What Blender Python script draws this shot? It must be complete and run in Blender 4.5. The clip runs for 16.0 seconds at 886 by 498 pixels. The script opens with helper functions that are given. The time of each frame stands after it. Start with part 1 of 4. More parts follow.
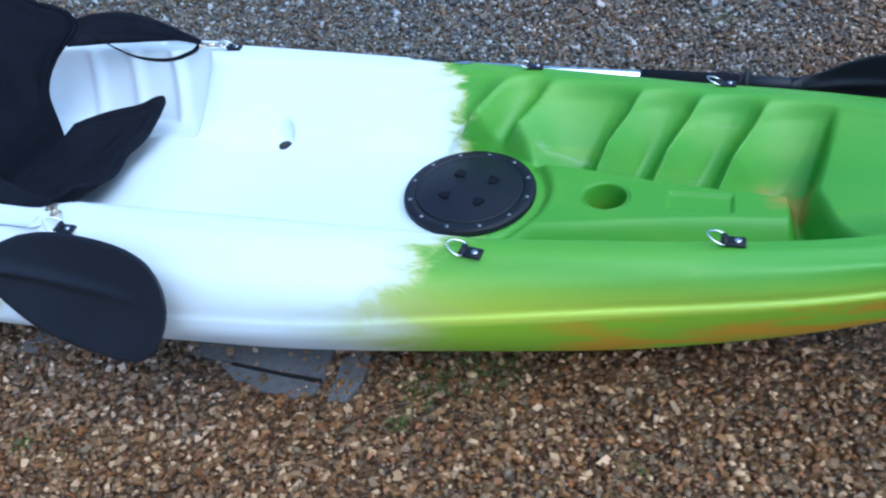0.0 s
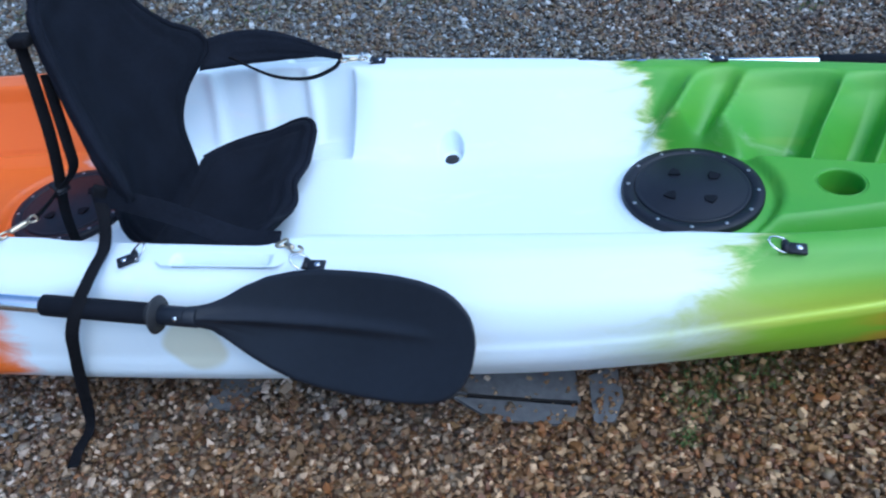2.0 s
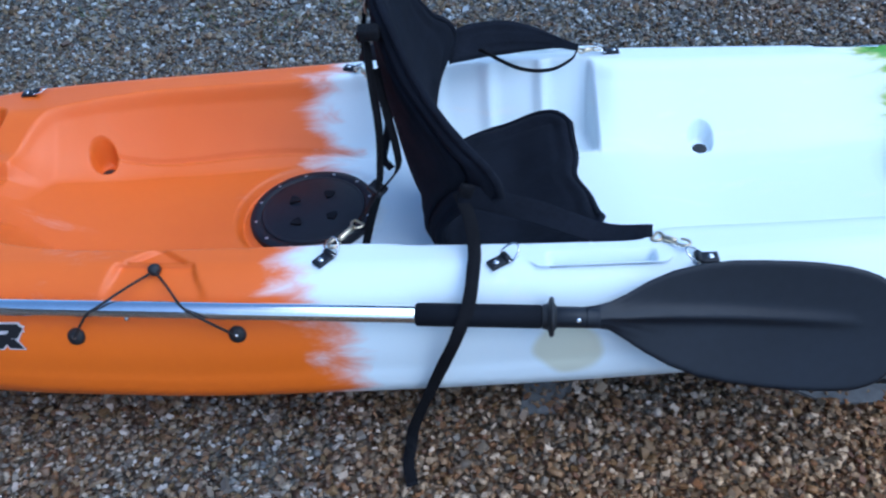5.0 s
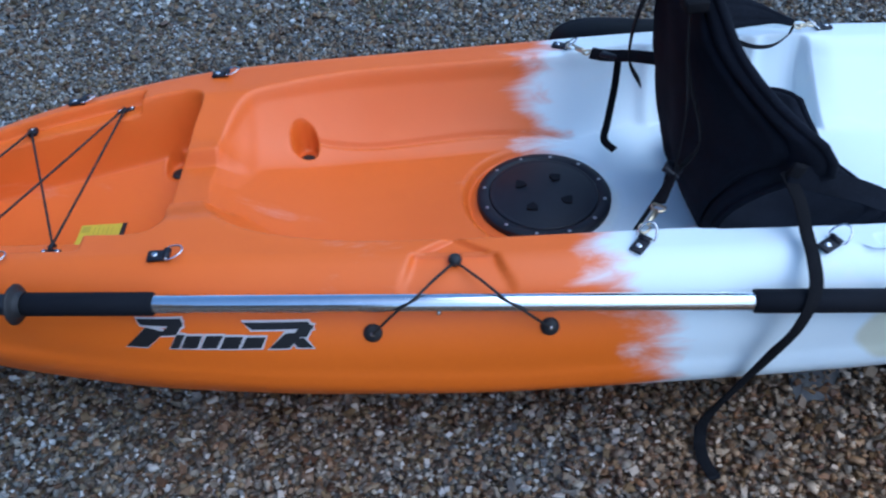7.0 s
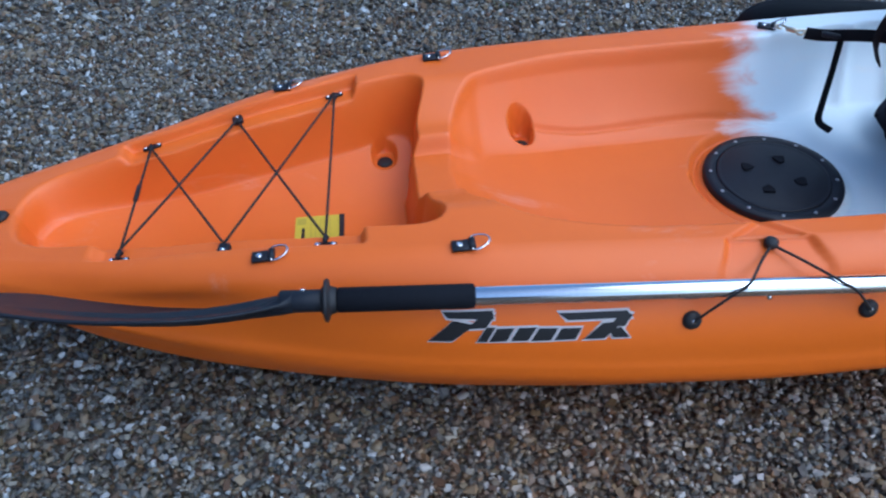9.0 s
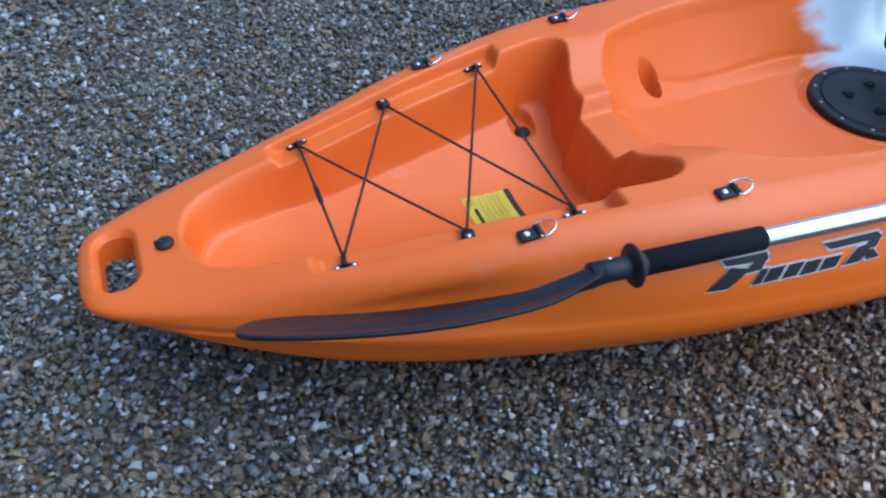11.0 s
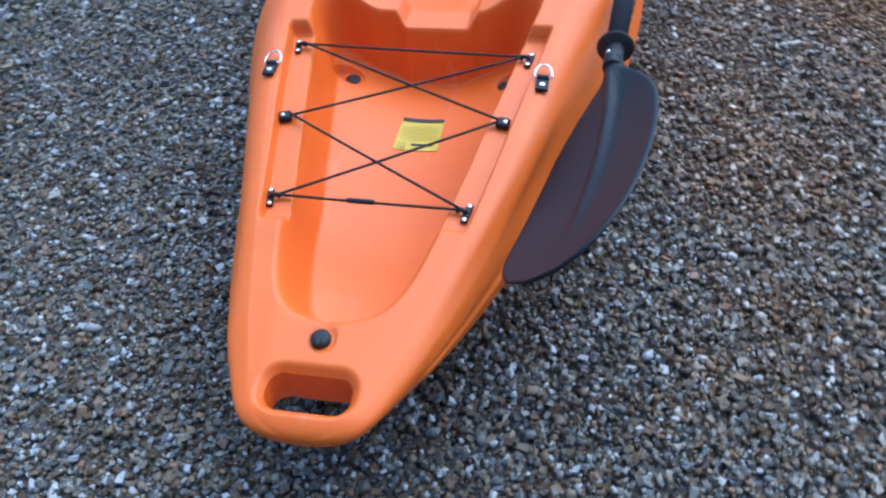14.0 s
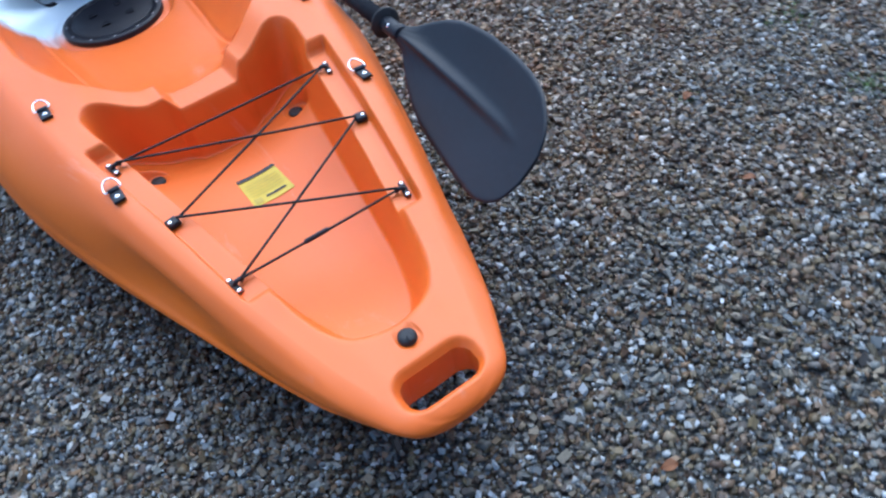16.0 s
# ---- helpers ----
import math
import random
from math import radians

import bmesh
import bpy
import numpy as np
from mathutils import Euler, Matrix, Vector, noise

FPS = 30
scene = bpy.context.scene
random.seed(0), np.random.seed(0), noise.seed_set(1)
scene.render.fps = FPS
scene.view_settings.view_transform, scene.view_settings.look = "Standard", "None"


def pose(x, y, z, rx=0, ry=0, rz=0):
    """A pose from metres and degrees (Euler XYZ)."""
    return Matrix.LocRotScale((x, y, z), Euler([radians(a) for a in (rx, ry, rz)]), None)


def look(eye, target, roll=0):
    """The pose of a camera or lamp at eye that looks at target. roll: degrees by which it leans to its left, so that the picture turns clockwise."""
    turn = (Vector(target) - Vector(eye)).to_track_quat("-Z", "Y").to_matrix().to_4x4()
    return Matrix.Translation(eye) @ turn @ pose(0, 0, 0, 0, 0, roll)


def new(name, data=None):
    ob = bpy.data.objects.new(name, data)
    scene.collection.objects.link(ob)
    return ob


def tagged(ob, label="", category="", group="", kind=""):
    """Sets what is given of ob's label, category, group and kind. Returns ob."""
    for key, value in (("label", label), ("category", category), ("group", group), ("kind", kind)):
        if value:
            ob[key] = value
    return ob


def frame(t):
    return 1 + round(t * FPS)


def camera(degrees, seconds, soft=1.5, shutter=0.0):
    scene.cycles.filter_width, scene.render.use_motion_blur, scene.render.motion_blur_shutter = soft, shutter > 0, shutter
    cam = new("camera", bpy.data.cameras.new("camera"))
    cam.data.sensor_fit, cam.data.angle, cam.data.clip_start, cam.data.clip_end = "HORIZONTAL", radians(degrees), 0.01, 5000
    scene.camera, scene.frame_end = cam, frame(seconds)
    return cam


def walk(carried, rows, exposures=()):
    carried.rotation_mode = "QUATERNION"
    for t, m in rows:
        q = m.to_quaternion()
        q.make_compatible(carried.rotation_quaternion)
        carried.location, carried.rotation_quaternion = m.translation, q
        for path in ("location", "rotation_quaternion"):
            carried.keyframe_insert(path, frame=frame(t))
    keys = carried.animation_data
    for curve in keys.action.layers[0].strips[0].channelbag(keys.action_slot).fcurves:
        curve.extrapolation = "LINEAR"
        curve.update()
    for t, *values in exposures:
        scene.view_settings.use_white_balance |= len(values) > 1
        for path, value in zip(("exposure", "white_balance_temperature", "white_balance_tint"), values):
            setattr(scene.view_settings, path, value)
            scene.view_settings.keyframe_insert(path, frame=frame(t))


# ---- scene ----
cam = camera(60.5, 16.0, 2.2, 0.35)
PATH = [
    (0, (0.241, 0.023, 1.102), (-0.322, 1.425, -0.208), -9.8),
    (0.5, (0.093, 0.01, 1.118), (-0.427, 1.42, -0.202), -10.6),
    (1, (-0.073, -0.008, 1.122), (-0.526, 1.425, -0.198), -10.3),
    (1.5, (-0.241, -0.024, 1.127), (-0.617, 1.431, -0.193), -9.2),
    (2, (-0.37, -0.032, 1.121), (-0.708, 1.438, -0.193), -9.2),
    (2.5, (-0.507, -0.042, 1.125), (-0.791, 1.441, -0.186), -8.5),
    (3, (-0.643, -0.049, 1.133), (-0.871, 1.442, -0.18), -7.7),
    (3.5, (-0.789, -0.053, 1.15), (-0.957, 1.438, -0.172), -6.7),
    (4, (-0.94, -0.053, 1.159), (-1.048, 1.438, -0.17), -5.6),
    (4.2, (-0.969, -0.057, 1.162), (-1.092, 1.433, -0.166), -6.2),
    (6.3, (-1.478, -0.007, 1.17), (-1.513, 1.448, -0.201), -5.1),
    (6.5, (-1.533, 0.003, 1.157), (-1.563, 1.46, -0.212), -5.1),
    (7, (-1.681, 0.017, 1.157), (-1.669, 1.466, -0.221), -4.0),
    (7.5, (-1.82, 0.031, 1.15), (-1.779, 1.477, -0.231), -3.4),
    (8, (-1.942, 0.05, 1.142), (-1.892, 1.491, -0.243), -3.7),
    (8.5, (-2.084, 0.066, 1.142), (-1.999, 1.5, -0.25), -2.9),
    (9, (-2.22, 0.09, 1.143), (-2.088, 1.512, -0.257), -1.9),
    (9.5, (-2.368, 0.113, 1.149), (-2.163, 1.524, -0.254), -0.6),
    (10, (-2.513, 0.145, 1.14), (-2.223, 1.532, -0.271), 0.2),
    (10.2, (-2.575, 0.163, 1.132), (-2.243, 1.536, -0.284), 0.5),
    (12.3, (-3.219, 0.494, 1.045), (-2.226, 1.49, -0.377), 1.7),
    (12.5, (-3.259, 0.53, 1.049), (-2.207, 1.461, -0.374), 1.0),
    (13, (-3.342, 0.631, 1.045), (-2.149, 1.387, -0.371), -0.6),
    (13.5, (-3.395, 0.732, 1.052), (-2.121, 1.307, -0.378), -3.7),
    (14, (-3.474, 0.87, 1.058), (-2.134, 1.197, -0.39), -5.3),
    (14.5, (-3.544, 1.023, 1.06), (-2.179, 1.071, -0.401), -6.0),
    (15, (-3.557, 1.148, 1.07), (-2.192, 0.959, -0.379), -7.4),
    (15.5, (-3.54, 1.271, 1.088), (-2.231, 0.864, -0.368), -9.5),
    (16, (-3.524, 1.424, 1.102), (-2.302, 0.785, -0.347), -11.3),
]
EXPOSURES = [(0, 0.52, 4720, 3), (2, 0.42, 4680, 3), (3, 0.35, 4620, 3), (4, 0.35, 4600, 3), (7, 0.20, 4600, 3), (8.5, 0.24, 4720, 3), (10, 0.36, 4860, 3), (12.5, 0.69, 4720, 3), (14, 0.86, 4790, 3), (16, 0.94, 4980, 3)]
walk(cam, [(t, look(eye, target, roll)) for t, eye, target, roll in PATH], EXPOSURES)

# ---- world and light ----
world = bpy.data.worlds.new("overcast")
scene.world = world
world.use_nodes = True
wn = world.node_tree
sky = wn.nodes.new("ShaderNodeTexSky")
sky.sky_type = "NISHITA"
sky.sun_disc = False
sky.sun_elevation, sky.sun_rotation = radians(52), radians(140)
sky.air_density, sky.dust_density, sky.ozone_density = 1.0, 3.0, 1.0
wn.nodes["Background"].inputs["Strength"].default_value = 0.14
wn.links.new(sky.outputs["Color"], wn.nodes["Background"].inputs["Color"])
sun = new("sun", bpy.data.lights.new("sun", "SUN"))
sun.data.energy, sun.data.angle, sun.data.color = 1.15, radians(55), (1.0, 0.97, 0.93)
sun.matrix_world = look((0.6, 1.2, 2.7), (-0.8, 1.0, 0.0))


# ---- materials ----
def mat(name, color=(0.5, 0.5, 0.5), rough=0.5, metal=0.0, grain=0.0, scale=60.0, bump=0.0, bump_scale=200.0, spec=0.5):
    """A plain surface with colour grain at two scales and fine relief."""
    m = bpy.data.materials.new(name)
    m.use_nodes = True
    nt = m.node_tree
    b = nt.nodes["Principled BSDF"]
    b.inputs["Roughness"].default_value, b.inputs["Metallic"].default_value = rough, metal
    b.inputs["Specular IOR Level"].default_value = spec
    b.inputs["Base Color"].default_value = (*color, 1)
    tc = nt.nodes.new("ShaderNodeTexCoord")
    if grain:
        n1, n2 = nt.nodes.new("ShaderNodeTexNoise"), nt.nodes.new("ShaderNodeTexNoise")
        n1.inputs["Scale"].default_value, n2.inputs["Scale"].default_value = scale, scale * 0.12
        n1.inputs["Detail"].default_value = 6
        add = nt.nodes.new("ShaderNodeMath")
        add.operation = "ADD"
        r = nt.nodes.new("ShaderNodeMapRange")
        r.inputs["From Min"].default_value, r.inputs["From Max"].default_value = 0.6, 1.4
        r.inputs["To Min"].default_value, r.inputs["To Max"].default_value = 1 - grain, 1 + grain
        mul = nt.nodes.new("ShaderNodeVectorMath")
        mul.operation = "SCALE"
        mul.inputs[0].default_value = color
        for n in (n1, n2):
            nt.links.new(tc.outputs["Object"], n.inputs["Vector"])
        nt.links.new(n1.outputs["Fac"], add.inputs[0])
        nt.links.new(n2.outputs["Fac"], add.inputs[1])
        nt.links.new(add.outputs[0], r.inputs["Value"])
        nt.links.new(r.outputs["Result"], mul.inputs["Scale"])
        nt.links.new(mul.outputs["Vector"], b.inputs["Base Color"])
    if bump:
        n3, bp = nt.nodes.new("ShaderNodeTexNoise"), nt.nodes.new("ShaderNodeBump")
        n3.inputs["Scale"].default_value = bump_scale
        n3.inputs["Detail"].default_value = 4
        bp.inputs["Strength"].default_value, bp.inputs["Distance"].default_value = bump, 0.002
        nt.links.new(tc.outputs["Object"], n3.inputs["Vector"])
        nt.links.new(n3.outputs["Fac"], bp.inputs["Height"])
        nt.links.new(bp.outputs["Normal"], b.inputs["Normal"])
    return m


def plastic_tricolour():
    """Rotomoulded polyethylene: orange stern, white middle, green bow, with streaked blends between them."""
    m = bpy.data.materials.new("tricolour_polyethylene")
    m.use_nodes = True
    nt = m.node_tree
    L, N = nt.links.new, nt.nodes.new
    b = nt.nodes["Principled BSDF"]
    tc, sep = N("ShaderNodeTexCoord"), N("ShaderNodeSeparateXYZ")
    L(tc.outputs["Object"], sep.inputs[0])

    def math_(op, a, c):
        n = N("ShaderNodeMath")
        n.operation = op
        for k, v in enumerate((a, c)):
            if isinstance(v, (int, float)):
                n.inputs[k].default_value = v
            else:
                L(v, n.inputs[k])
        return n.outputs[0]

    def noise_(scale, detail=5.0, rough=0.6, stretch=(1, 1, 1), distort=0.0):
        mp, n = N("ShaderNodeMapping"), N("ShaderNodeTexNoise")
        mp.inputs["Scale"].default_value = stretch
        n.inputs["Scale"].default_value, n.inputs["Detail"].default_value = scale, detail
        n.inputs["Roughness"].default_value, n.inputs["Distortion"].default_value = rough, distort
        L(tc.outputs["Object"], mp.inputs["Vector"])
        L(mp.outputs["Vector"], n.inputs["Vector"])
        return n.outputs["Fac"]

    def ramp_(fac, lo, hi, smooth=True):
        r = N("ShaderNodeMapRange")
        r.interpolation_type = "SMOOTHSTEP" if smooth else "LINEAR"
        r.inputs["From Min"].default_value, r.inputs["From Max"].default_value = lo, hi
        L(fac, r.inputs["Value"])
        return r.outputs["Result"]

    def mix_(fac, a, c):
        n = N("ShaderNodeMix")
        n.data_type = "RGBA"
        L(fac, n.inputs["Factor"])
        for k, v in ((6, a), (7, c)):
            if isinstance(v, tuple):
                n.inputs[k].default_value = (*v, 1)
            else:
                L(v, n.inputs[k])
        return n.outputs[2]

    x, z = sep.outputs["X"], sep.outputs["Z"]
    streak = noise_(13.0, 5.0, 0.6, (0.5, 1.5, 1.3), 0.5)
    wave = noise_(3.2, 3.0)
    fine = noise_(45.0, 4.0, 0.6)
    # boundaries lie at other places on the sides than on the deck
    attr = N("ShaderNodeAttribute")
    attr.attribute_name = "outer_shell"
    low = attr.outputs["Fac"]
    shift = math_("ADD", math_("MULTIPLY", math_("SUBTRACT", streak, 0.5), 0.30), math_("MULTIPLY", math_("SUBTRACT", wave, 0.5), 0.20))
    xo = math_("ADD", math_("ADD", x, math_("MULTIPLY", shift, 0.75)), math_("MULTIPLY", low, -0.10))
    xg = math_("ADD", math_("ADD", x, shift), math_("ADD", math_("MULTIPLY", low, 0.14), math_("MULTIPLY", sep.outputs["Y"], 0.2)))
    orange_t = ramp_(xo, -1.385, -1.485)
    side_t = ramp_(xg, -0.37, 0.08)
    deck_t = ramp_(xg, -0.265, -0.145)
    green_t = math_("ADD", math_("MULTIPLY", side_t, low), math_("MULTIPLY", deck_t, math_("SUBTRACT", 1.0, low)))
    orange = mix_(ramp_(wave, 0.35, 0.7), (0.72, 0.134, 0.007), (0.76, 0.150, 0.011))
    # purer orange on the outer shell: bounced light put into the colour
    orange = mix_(low, orange, (0.80, 0.155, 0.001))
    white = mix_(ramp_(streak, 0.55, 0.8), (0.78, 0.855, 0.885), (0.83, 0.85, 0.84))
    swirl = noise_(4.0, 5.0, 0.55, (0.45, 1.2, 1.2), 0.9)
    band = math_("MULTIPLY", ramp_(swirl, 0.55, 0.75), ramp_(z, 0.24, 0.13))
    # turn of the bottom: its shade painted as darker olive, plus orange streaks
    rise = math_("MULTIPLY", math_("MAXIMUM", math_("SUBTRACT", x, 0.1), 0.0), 0.075)
    below = ramp_(math_("SUBTRACT", z, rise), 0.222, 0.208)
    flame = math_("MULTIPLY", ramp_(noise_(8.0, 5.0, 0.6, (0.45, 1.0, 1.8), 0.6), 0.46, 0.60), math_("MULTIPLY", below, ramp_(x, 0.02, 0.16)))
    green = mix_(band, (0.105, 0.335, 0.024), (0.52, 0.30, 0.03))
    green = mix_(ramp_(swirl, 0.42, 0.72), green, (0.145, 0.37, 0.028))
    lime = mix_(low, green, mix_(flame, mix_(below, (0.52, 0.65, 0.060), (0.31, 0.53, 0.018)), (0.60, 0.34, 0.014)))
    blend = mix_(ramp_(green_t, 0.0, 0.75), white, (0.52, 0.58, 0.20))
    bow = mix_(ramp_(green_t, 0.45, 1.0), blend, lime)
    col = mix_(orange_t, bow, orange)
    # pale scuffs from wear, and an olive stain low on the white side
    scuff = noise_(5.0, 7.0, 0.7, (0.5, 1.4, 1.4), 1.2)
    col = mix_(math_("MULTIPLY", math_("MULTIPLY", ramp_(scuff, 0.60, 0.80), 0.24), math_("SUBTRACT", 1.0, low)), col, (0.80, 0.74, 0.68))
    spot = N("ShaderNodeVectorMath")
    spot.operation = "DISTANCE"
    spot.inputs[1].default_value = (-0.985, -0.437, 0.222)
    L(tc.outputs["Object"], spot.inputs[0])
    edge = math_("ADD", spot.outputs["Value"], math_("MULTIPLY", math_("SUBTRACT", wave, 0.5), 0.12))
    col = mix_(math_("MULTIPLY", ramp_(edge, 0.048, 0.032), 0.65), col, (0.55, 0.52, 0.30))
    # orange bleed at the bow end of the console
    bleed = N("ShaderNodeVectorMath")
    bleed.operation = "DISTANCE"
    bleed.inputs[1].default_value = (0.452, 0.045, 0.175)
    L(tc.outputs["Object"], bleed.inputs[0])
    edge = math_("ADD", bleed.outputs["Value"], math_("MULTIPLY", math_("SUBTRACT", streak, 0.5), 0.16))
    col = mix_(math_("MULTIPLY", ramp_(edge, 0.075, 0.02), 0.6), col, (0.50, 0.24, 0.06))
    L(col, b.inputs["Base Color"])
    rr = N("ShaderNodeMapRange")
    rr.inputs["To Min"].default_value, rr.inputs["To Max"].default_value = 0.36, 0.52
    L(streak, rr.inputs["Value"])
    L(rr.outputs["Result"], b.inputs["Roughness"])
    b.inputs["Specular IOR Level"].default_value = 0.5
    b.inputs["Subsurface Weight"].default_value = 0.0
    bp = N("ShaderNodeBump")
    bp.inputs["Strength"].default_value, bp.inputs["Distance"].default_value = 0.12, 0.002
    L(fine, bp.inputs["Height"])
    L(bp.outputs["Normal"], b.inputs["Normal"])
    return m


def gravel_material(name, islands):
    m = bpy.data.materials.new(name)
    m.use_nodes = True
    nt = m.node_tree
    L, N = nt.links.new, nt.nodes.new
    b = nt.nodes["Principled BSDF"]
    tc, ramp, noise_n = N("ShaderNodeTexCoord"), N("ShaderNodeValToRGB"), N("ShaderNodeTexNoise")
    stops = [(0.0, (0.034, 0.027, 0.022)), (0.10, (0.095, 0.052, 0.028)), (0.20, (0.145, 0.108, 0.054)), (0.30, (0.072, 0.074, 0.073)),
             (0.42, (0.195, 0.115, 0.056)), (0.53, (0.108, 0.110, 0.106)), (0.64, (0.225, 0.166, 0.098)), (0.75, (0.132, 0.140, 0.146)),
             (0.87, (0.265, 0.238, 0.190)), (0.950, (0.43, 0.43, 0.43))]
    els = ramp.color_ramp.elements
    els[0].position, els[0].color = stops[0][0], (*stops[0][1], 1)
    els[1].position, els[1].color = stops[1][0], (*stops[1][1], 1)
    for p, c in stops[2:]:
        e = els.new(p)
        e.color = (*c, 1)
    noise_n.inputs["Scale"].default_value, noise_n.inputs["Detail"].default_value = 260.0, 5.0
    L(tc.outputs["Object"], noise_n.inputs["Vector"])
    mul = N("ShaderNodeMix")
    mul.data_type, mul.blend_type = "RGBA", "MULTIPLY"
    mul.inputs["Factor"].default_value = 0.7
    shade = N("ShaderNodeMapRange")
    shade.inputs["To Min"].default_value, shade.inputs["To Max"].default_value = 0.68, 1.45
    # bed darker than the stones: shade between them put into its colour
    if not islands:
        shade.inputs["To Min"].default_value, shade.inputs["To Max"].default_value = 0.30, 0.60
    if islands:
        geo = N("ShaderNodeNewGeometry")
        L(geo.outputs["Random Per Island"], ramp.inputs["Fac"])
    else:
        vor, bw = N("ShaderNodeTexVoronoi"), N("ShaderNodeSeparateColor")
        vor.inputs["Scale"].default_value = 95.0
        L(tc.outputs["Object"], vor.inputs["Vector"])
        L(vor.outputs["Color"], bw.inputs["Color"])
        L(bw.outputs["Red"], ramp.inputs["Fac"])
        bump = N("ShaderNodeBump")
        bump.inputs["Strength"].default_value, bump.inputs["Distance"].default_value, bump.invert = 1.0, 0.008, True
        L(vor.outputs["Distance"], bump.inputs["Height"])
        L(bump.outputs["Normal"], b.inputs["Normal"])
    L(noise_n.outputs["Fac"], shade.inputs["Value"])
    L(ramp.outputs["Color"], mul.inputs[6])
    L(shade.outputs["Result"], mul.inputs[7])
    # browner stones towards the bow and patches of them elsewhere
    sx, big, brown_shade, tint = N("ShaderNodeSeparateXYZ"), N("ShaderNodeTexNoise"), N("ShaderNodeMapRange"), N("ShaderNodeMix")
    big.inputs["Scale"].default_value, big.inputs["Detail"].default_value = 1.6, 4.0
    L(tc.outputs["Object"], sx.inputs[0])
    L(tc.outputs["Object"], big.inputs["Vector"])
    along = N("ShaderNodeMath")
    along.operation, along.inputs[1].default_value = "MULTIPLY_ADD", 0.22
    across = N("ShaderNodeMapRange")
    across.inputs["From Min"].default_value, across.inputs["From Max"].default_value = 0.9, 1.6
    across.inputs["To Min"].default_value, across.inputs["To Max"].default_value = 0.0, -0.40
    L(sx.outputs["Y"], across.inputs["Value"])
    # near-side stones: brown tone plus shade put into their colour
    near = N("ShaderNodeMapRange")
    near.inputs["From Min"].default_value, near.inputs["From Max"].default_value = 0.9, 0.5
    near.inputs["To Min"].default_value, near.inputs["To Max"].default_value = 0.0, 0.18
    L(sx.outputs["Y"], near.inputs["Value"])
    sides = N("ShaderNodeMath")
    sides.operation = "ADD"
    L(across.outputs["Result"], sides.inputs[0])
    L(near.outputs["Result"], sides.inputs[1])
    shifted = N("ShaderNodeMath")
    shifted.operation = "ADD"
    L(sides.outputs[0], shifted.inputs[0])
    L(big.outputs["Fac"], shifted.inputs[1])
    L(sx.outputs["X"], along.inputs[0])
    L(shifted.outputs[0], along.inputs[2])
    brown_shade.inputs["From Min"].default_value, brown_shade.inputs["From Max"].default_value = 0.02, 0.50
    L(along.outputs[0], brown_shade.inputs["Value"])
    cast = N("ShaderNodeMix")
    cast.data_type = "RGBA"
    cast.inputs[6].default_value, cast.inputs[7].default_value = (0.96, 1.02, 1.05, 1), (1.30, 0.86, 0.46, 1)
    L(brown_shade.outputs["Result"], cast.inputs["Factor"])
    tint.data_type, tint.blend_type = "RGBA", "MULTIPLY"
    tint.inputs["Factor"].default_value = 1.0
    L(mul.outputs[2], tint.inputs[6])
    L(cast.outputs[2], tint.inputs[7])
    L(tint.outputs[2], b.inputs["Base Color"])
    b.inputs["Roughness"].default_value = 0.55
    return m


M_HULL = plastic_tricolour()
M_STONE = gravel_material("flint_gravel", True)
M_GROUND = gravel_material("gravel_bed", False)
M_BLACK = mat("black_plastic", (0.010, 0.011, 0.017), 0.48, grain=0.25, scale=90, bump=0.15, bump_scale=500, spec=0.32)
M_BLADE = mat("black_blade_plastic", (0.012, 0.0145, 0.021), 0.46, grain=0.2, scale=70, bump=0.2, bump_scale=700, spec=0.3)
M_RUBBER = mat("black_rubber", (0.014, 0.014, 0.016), 0.6, grain=0.2, scale=120, bump=0.25, bump_scale=900)
M_FOAM = mat("black_foam_grip", (0.006, 0.007, 0.011), 0.85, grain=0.2, scale=200, bump=0.4, bump_scale=900, spec=0.2)
M_FABRIC = mat("black_nylon_fabric", (0.0090, 0.0105, 0.0165), 0.9, grain=0.35, scale=160, bump=0.5, bump_scale=1200, spec=0.12)
M_WEB = mat("black_webbing", (0.008, 0.008, 0.010), 0.8, grain=0.3, scale=240, bump=0.5, bump_scale=1500, spec=0.12)
M_CORD = mat("black_bungee", (0.016, 0.014, 0.014), 0.75, grain=0.3, scale=500, bump=0.5, bump_scale=1500)
M_ALU = mat("brushed_aluminium", (0.90, 0.91, 0.92), 0.17, 1.0, grain=0.06, scale=150, bump=0.05, bump_scale=600)
M_STEEL = mat("stainless_steel", (0.75, 0.75, 0.77), 0.22, 1.0, grain=0.08, scale=200)
M_SCREW = mat("dull_screw", (0.38, 0.38, 0.40), 0.42, 1.0, grain=0.1, scale=200)
M_BRASS = mat("brass", (0.62, 0.52, 0.36), 0.32, 1.0, grain=0.15, scale=200)
M_YELLOW = mat("yellow_sticker", (0.62, 0.47, 0.03), 0.5, grain=0.12, scale=80)
M_PRINT = mat("faded_print", (0.48, 0.37, 0.035), 0.5, grain=0.1, scale=100)
M_INK = mat("dark_ink", (0.012, 0.011, 0.012), 0.5, grain=0.1, scale=100)
M_DECALW = mat("white_decal", (0.62, 0.58, 0.58), 0.45, grain=0.06, scale=100)
M_SLAB = mat("grey_concrete", (0.128, 0.130, 0.134), 0.85, grain=0.35, scale=60, bump=0.6, bump_scale=160)
M_GRASS = mat("grass", (0.085, 0.15, 0.03), 0.7, grain=0.4, scale=80)
M_UNSEEN_WALL = mat("unseen_wall_brown", (0.20, 0.15, 0.11), 0.9, grain=0.35, scale=14, bump=0.6, bump_scale=60)
